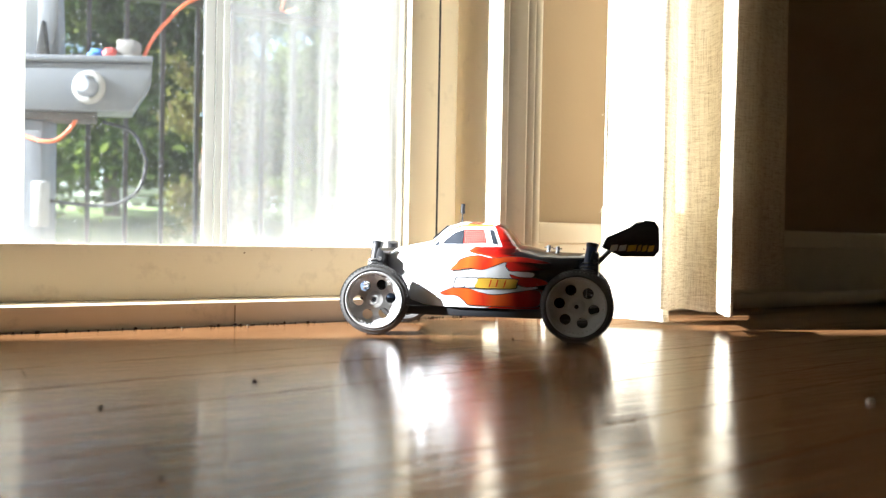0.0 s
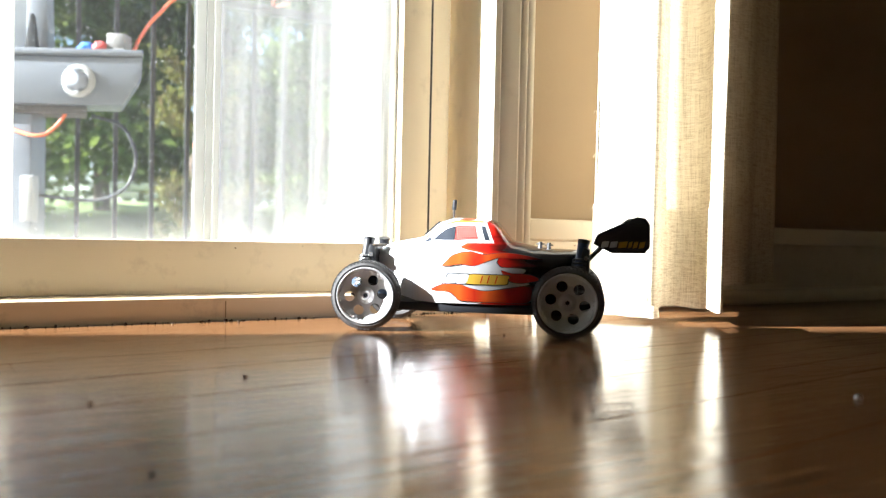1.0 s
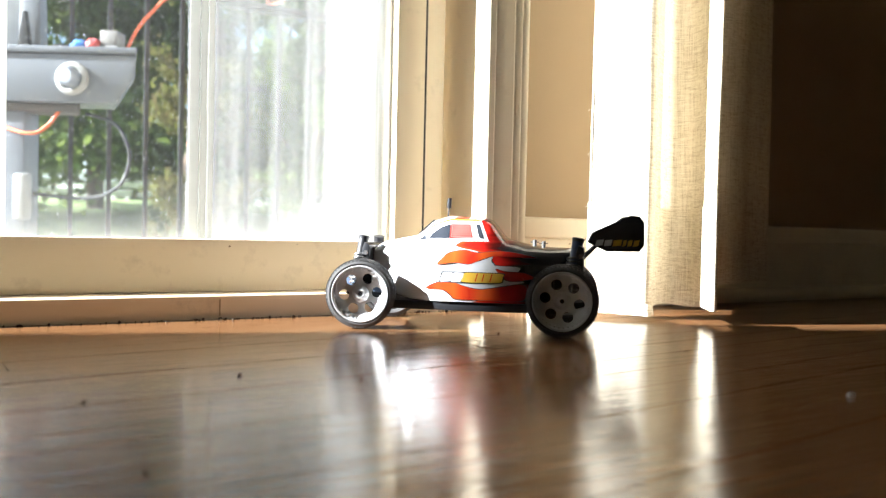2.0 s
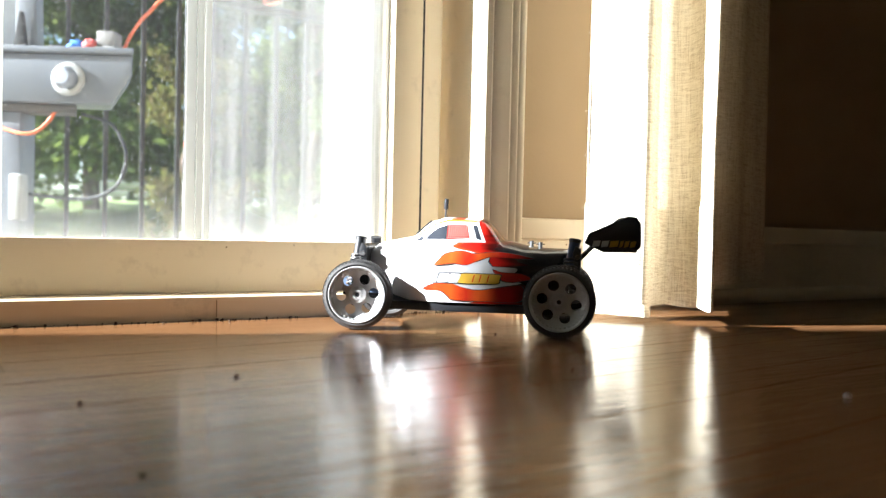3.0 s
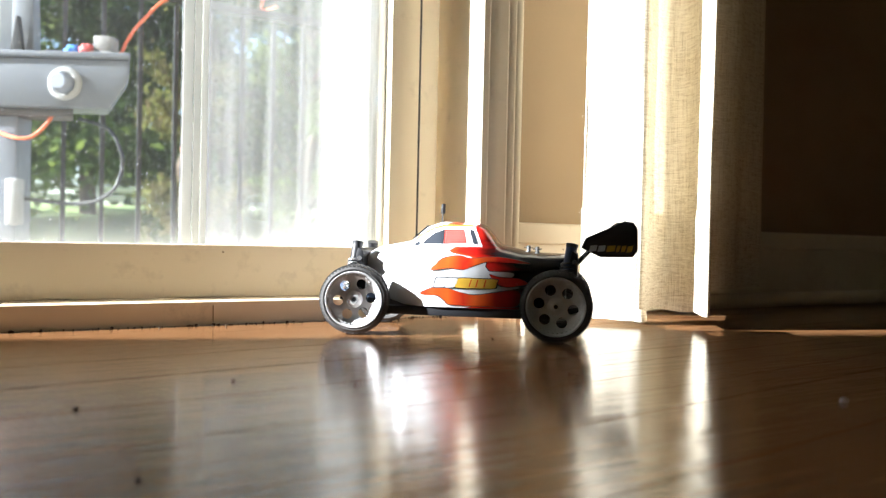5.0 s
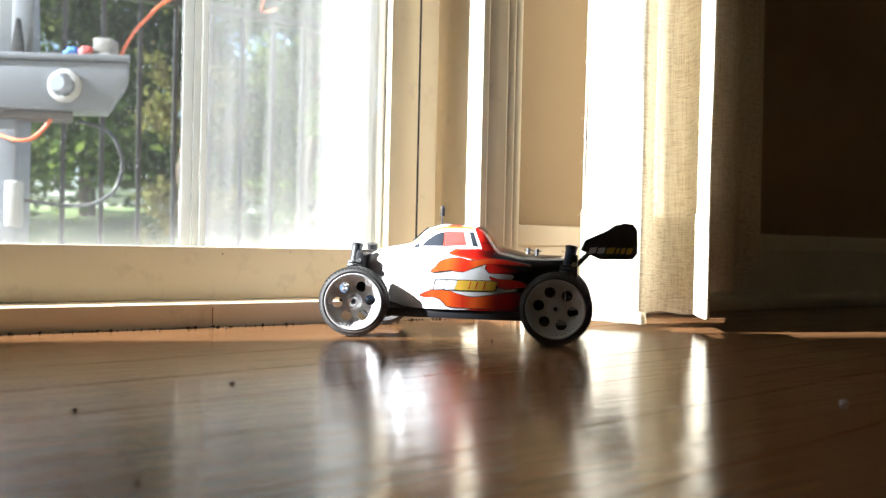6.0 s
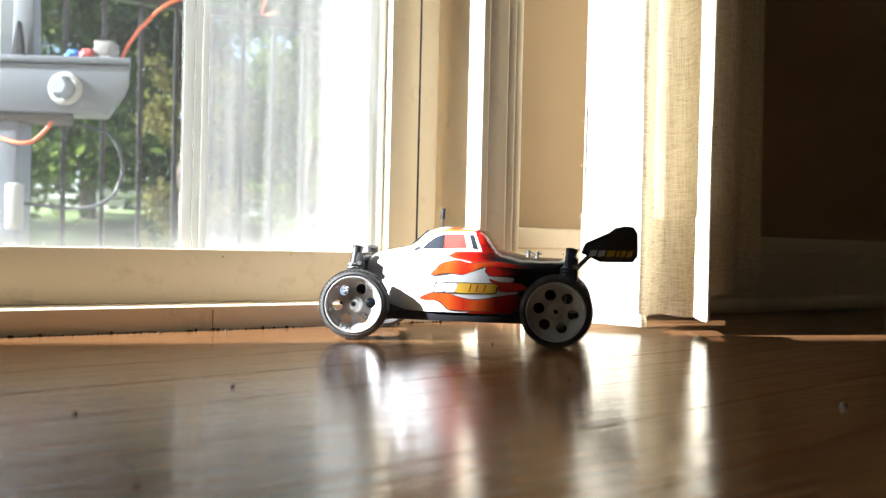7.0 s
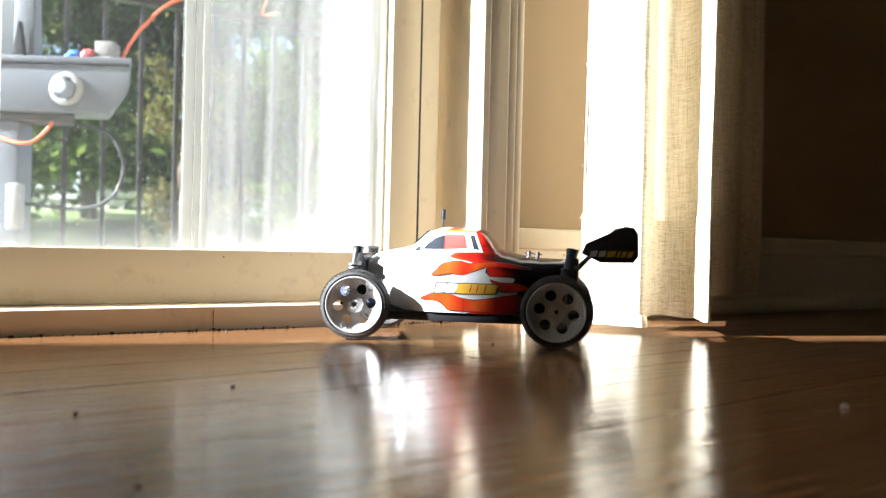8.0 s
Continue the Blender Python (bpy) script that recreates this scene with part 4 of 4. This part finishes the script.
# rear wing with end plates and fins
aero = thing("rear_wing", pose(0.009, 0, -0.0080), "", "")
for key in ("label", "category"):
    if key in aero:
        del aero[key]
aero.parent = car
PLATE = [(-0.1185, 0.0895), (-0.1225, 0.0985), (-0.1545, 0.1135), (-0.1620, 0.1125), (-0.1655, 0.1070), (-0.1660, 0.0880), (-0.1620, 0.0825), (-0.1345, 0.0820), (-0.1280, 0.0850)]
for y in (0.0385, -0.0405):
    part("end_plate", prism(PLATE, y, y + 0.002, 0.0006), BLACKP, aero)
blade = bmesh.new()
for a, b in (((-0.121, 0.0900), (-0.136, 0.0930)), ((-0.136, 0.0930), (-0.150, 0.0985)), ((-0.150, 0.0985), (-0.160, 0.1060))):
    f = prism([a, b, (b[0], b[1] + 0.0022), (a[0], a[1] + 0.0022)], -0.0385, 0.0385)
    me = bpy.data.meshes.new("tmp")
    f.to_mesh(me)
    f.free()
    blade.from_mesh(me)
    bpy.data.meshes.remove(me)
part("blade", blade, BLACKP, aero, smooth=0)
for y in (-0.024, -0.008, 0.008, 0.024):
    part("fin", prism([(-0.124, 0.093), (-0.160, 0.1085), (-0.156, 0.1135), (-0.148, 0.1120)], y, y + 0.0014), BLACKP, aero, smooth=0)
for y in (-0.012, 0.010):
    part("strut", rod((-0.112, y, 0.072), (-0.130, y, 0.091), 0.002, sides=8), BLACKP, aero)
x = -0.1250
for w, mt in ((0.0060, SILVER), (0.0060, SILVER), (0.0070, GOLD), (0.0028, GOLD), (0.0036, GOLD), (0.0045, GOLD)):
    part("emblem_bar", prism([(x, 0.0865), (x - w, 0.0873), (x - w - 0.0012, 0.0925), (x - 0.0012, 0.0918)], 0.0406, 0.0409), mt, aero, smooth=0)
    x -= w + 0.0012

# ---------------------------------------------------------------- crumbs and fluff on the floor
def lump(r, seed, rough=0.45, subdivisions=2):
    bm = bmesh.new()
    bmesh.ops.create_icosphere(bm, subdivisions=subdivisions, radius=1.0)
    for v in bm.verts:
        k = 1 + rough * noise.noise(v.co * 1.7 + Vector((seed, seed * 2, 0)))
        v.co = Vector((v.co.x * k * r, v.co.y * k * r * 0.8, max(v.co.z * k, -0.6) * r * 0.7 + 0.42 * r))
    return bm


CRUMB = plain("dry_dirt", (0.10, 0.065, 0.04), 0.9, vary=0.3, grain=300)
FLUFF = plain("pale_fluff", (0.80, 0.77, 0.73), 0.95, vary=0.2, grain=300)
for k, (x, y, r, mt, lb) in enumerate(((0.110, 0.447, 0.0014, CRUMB, "dark crumb of dirt lying on the floor"), (0.0229, 0.4072, 0.0012, CRUMB, "dark crumb of dirt lying on the floor"),
                                       (0.4105, 0.2535, 0.0029, FLUFF, "pale bit of fluff lying on the floor"), (0.4042, 0.5150, 0.0016, CRUMB, "dark crumb of dirt lying on the floor"),
                                       (0.0359, 0.2793, 0.0013, CRUMB, "dark crumb of dirt lying on the floor"), (0.3182, 0.3864, 0.0009, CRUMB, "dark crumb of dirt lying on the floor"),
                                       (0.1729, 0.4084, 0.0009, CRUMB, "dark crumb of dirt lying on the floor"), (0.3679, 0.5554, 0.0012, CRUMB, "dark crumb of dirt lying on the floor"))):
    o = solid("crumb" if mt is CRUMB else "fluff", lump(r, k * 3.1), mt, lb, "crumb" if mt is CRUMB else "fluff", group="bits on the floor", smooth=60)
    o.location = (x, y, 0.0)
rng = random.Random(11)
dust = bmesh.new()
for k in range(150):
    x = -0.25 + 0.68 * rng.random() ** 0.8
    y = 0.7402 - abs(rng.gauss(0, 0.005))
    r = rng.choice((0.0004, 0.0006, 0.0006, 0.0009, 0.0014))
    m = Matrix.Translation((x, y, r * 0.5)) @ Matrix.Rotation(rng.random() * 6, 4, "Z") @ Matrix.Diagonal((r * rng.uniform(0.8, 2.0), r, r, 1))
    bmesh.ops.create_icosphere(dust, subdivisions=1, radius=1.0, matrix=m)
solid("sill_dirt", dust, CRUMB, "dark dirt gathered along the foot of the threshold", "dirt", "stuff", smooth=60)

# marks on the joinery
SCUFF = plain("old_scratch", (0.30, 0.21, 0.12), 0.8)
solid("trim", box(0.1612, 0.1622, 0.7412, 0.7419, 0.003, 0.0195), SCUFF, "brown scratch across the threshold", "scratch", "structure", smooth=0)
for x, y, z, r in ((0.588, 0.7316, 0.0800, 0.0009), (0.640, 0.7316, 0.079, 0.0007), (0.1826, 0.7959, 0.0706, 0.0010), (0.3385, 0.7959, 0.0593, 0.0007), (0.2565, 0.7959, 0.0737, 0.0006)):
    solid("nail", rod((x, y, z), (x, y - 0.0008, z), r, sides=10), SCUFF, "small rusty nail head in the joinery", "nail", group="nail heads")

# ---------------------------------------------------------------- floor: narrow oak strips
TURN, STRIP = radians(7.0), 0.0376
cosT, sinT = math.cos(TURN), math.sin(TURN)
solid("floor_bed", box(XL - 0.05, XR + 0.05, YB - 0.05, OUT + 0.02, -0.05, -0.0026), GAPDARK, "dark dirt in the joints of the wooden floor", "floor", "structure", smooth=0)
floor = tagged(new("floor"), "varnished narrow-strip oak floor with scuffs and dust", "wooden floor", "", "structure")
rnd = random.Random(4)


def clipped(u0, u1, v0, v1):
    """A strip's outline in the room, cut to the room's walls."""
    pts = [(u0, v0), (u1, v0), (u1, v1), (u0, v1)]
    pts = [(u * cosT - v * sinT, u * sinT + v * cosT) for u, v in pts]
    for axis, lim, sign in ((0, XL + 0.004, 1), (0, XR - 0.004, -1), (1, YB + 0.004, 1), (1, YW - 0.0045, -1)):
        out = []
        for p, q in zip(pts, pts[1:] + pts[:1]):
            a, b = sign * (p[axis] - lim), sign * (q[axis] - lim)
            if a >= 0:
                out.append(p)
            if (a >= 0) != (b >= 0):
                k = a / (a - b)
                out.append((p[0] + k * (q[0] - p[0]), p[1] + k * (q[1] - p[1])))
        pts = out
        if len(pts) < 3:
            return []
    return pts


def strip_faces(bm, pts, lift):
    cx, cy = sum(p[0] for p in pts) / len(pts), sum(p[1] for p in pts) / len(pts)
    e = 0.00015

    def inset(p, d):
        v = Vector((cx - p[0], cy - p[1]))
        along = Vector((cosT, sinT)).dot(v)
        across = Vector((-sinT, cosT)).dot(v)
        q = min(d, 0.00021)
        return (p[0] + math.copysign(q, along) * cosT - math.copysign(d, across) * sinT, p[1] + math.copysign(q, along) * sinT + math.copysign(d, across) * cosT)
    low = [bm.verts.new((*inset(p, 0.00021), -0.012)) for p in pts]
    mid = [bm.verts.new((*inset(p, 0.00021), lift - e)) for p in pts]
    top = [bm.verts.new((*inset(p, 0.00021 + e), lift)) for p in pts]
    bm.faces.new(top)
    for a, b in ((low, mid), (mid, top)):
        for i in range(len(pts)):
            j = (i + 1) % len(pts)
            bm.faces.new((a[i], a[j], b[j], b[i]))


rest = bmesh.new()
for row in range(-160, 36):
    v0 = row * STRIP + 0.0195
    u = -2.6 - rnd.random()
    while u < 5.2:
        long = 0.35 + 0.9 * rnd.random()
        pts = clipped(u, u + long, v0, v0 + STRIP)
        lift = rnd.uniform(-0.00012, 0.00008)
        if pts:
            near = any(-0.35 < x < 1.6 and y > 0.02 for x, y in pts)
            if near:
                bm = bmesh.new()
                strip_faces(bm, pts, lift)
                part("floor_strip", bm, OAK, floor, smooth=0)
            else:
                strip_faces(rest, pts, lift)
        u += long
tagged(part("floor_strips", rest, OAK, floor, smooth=0), kind="stuff")
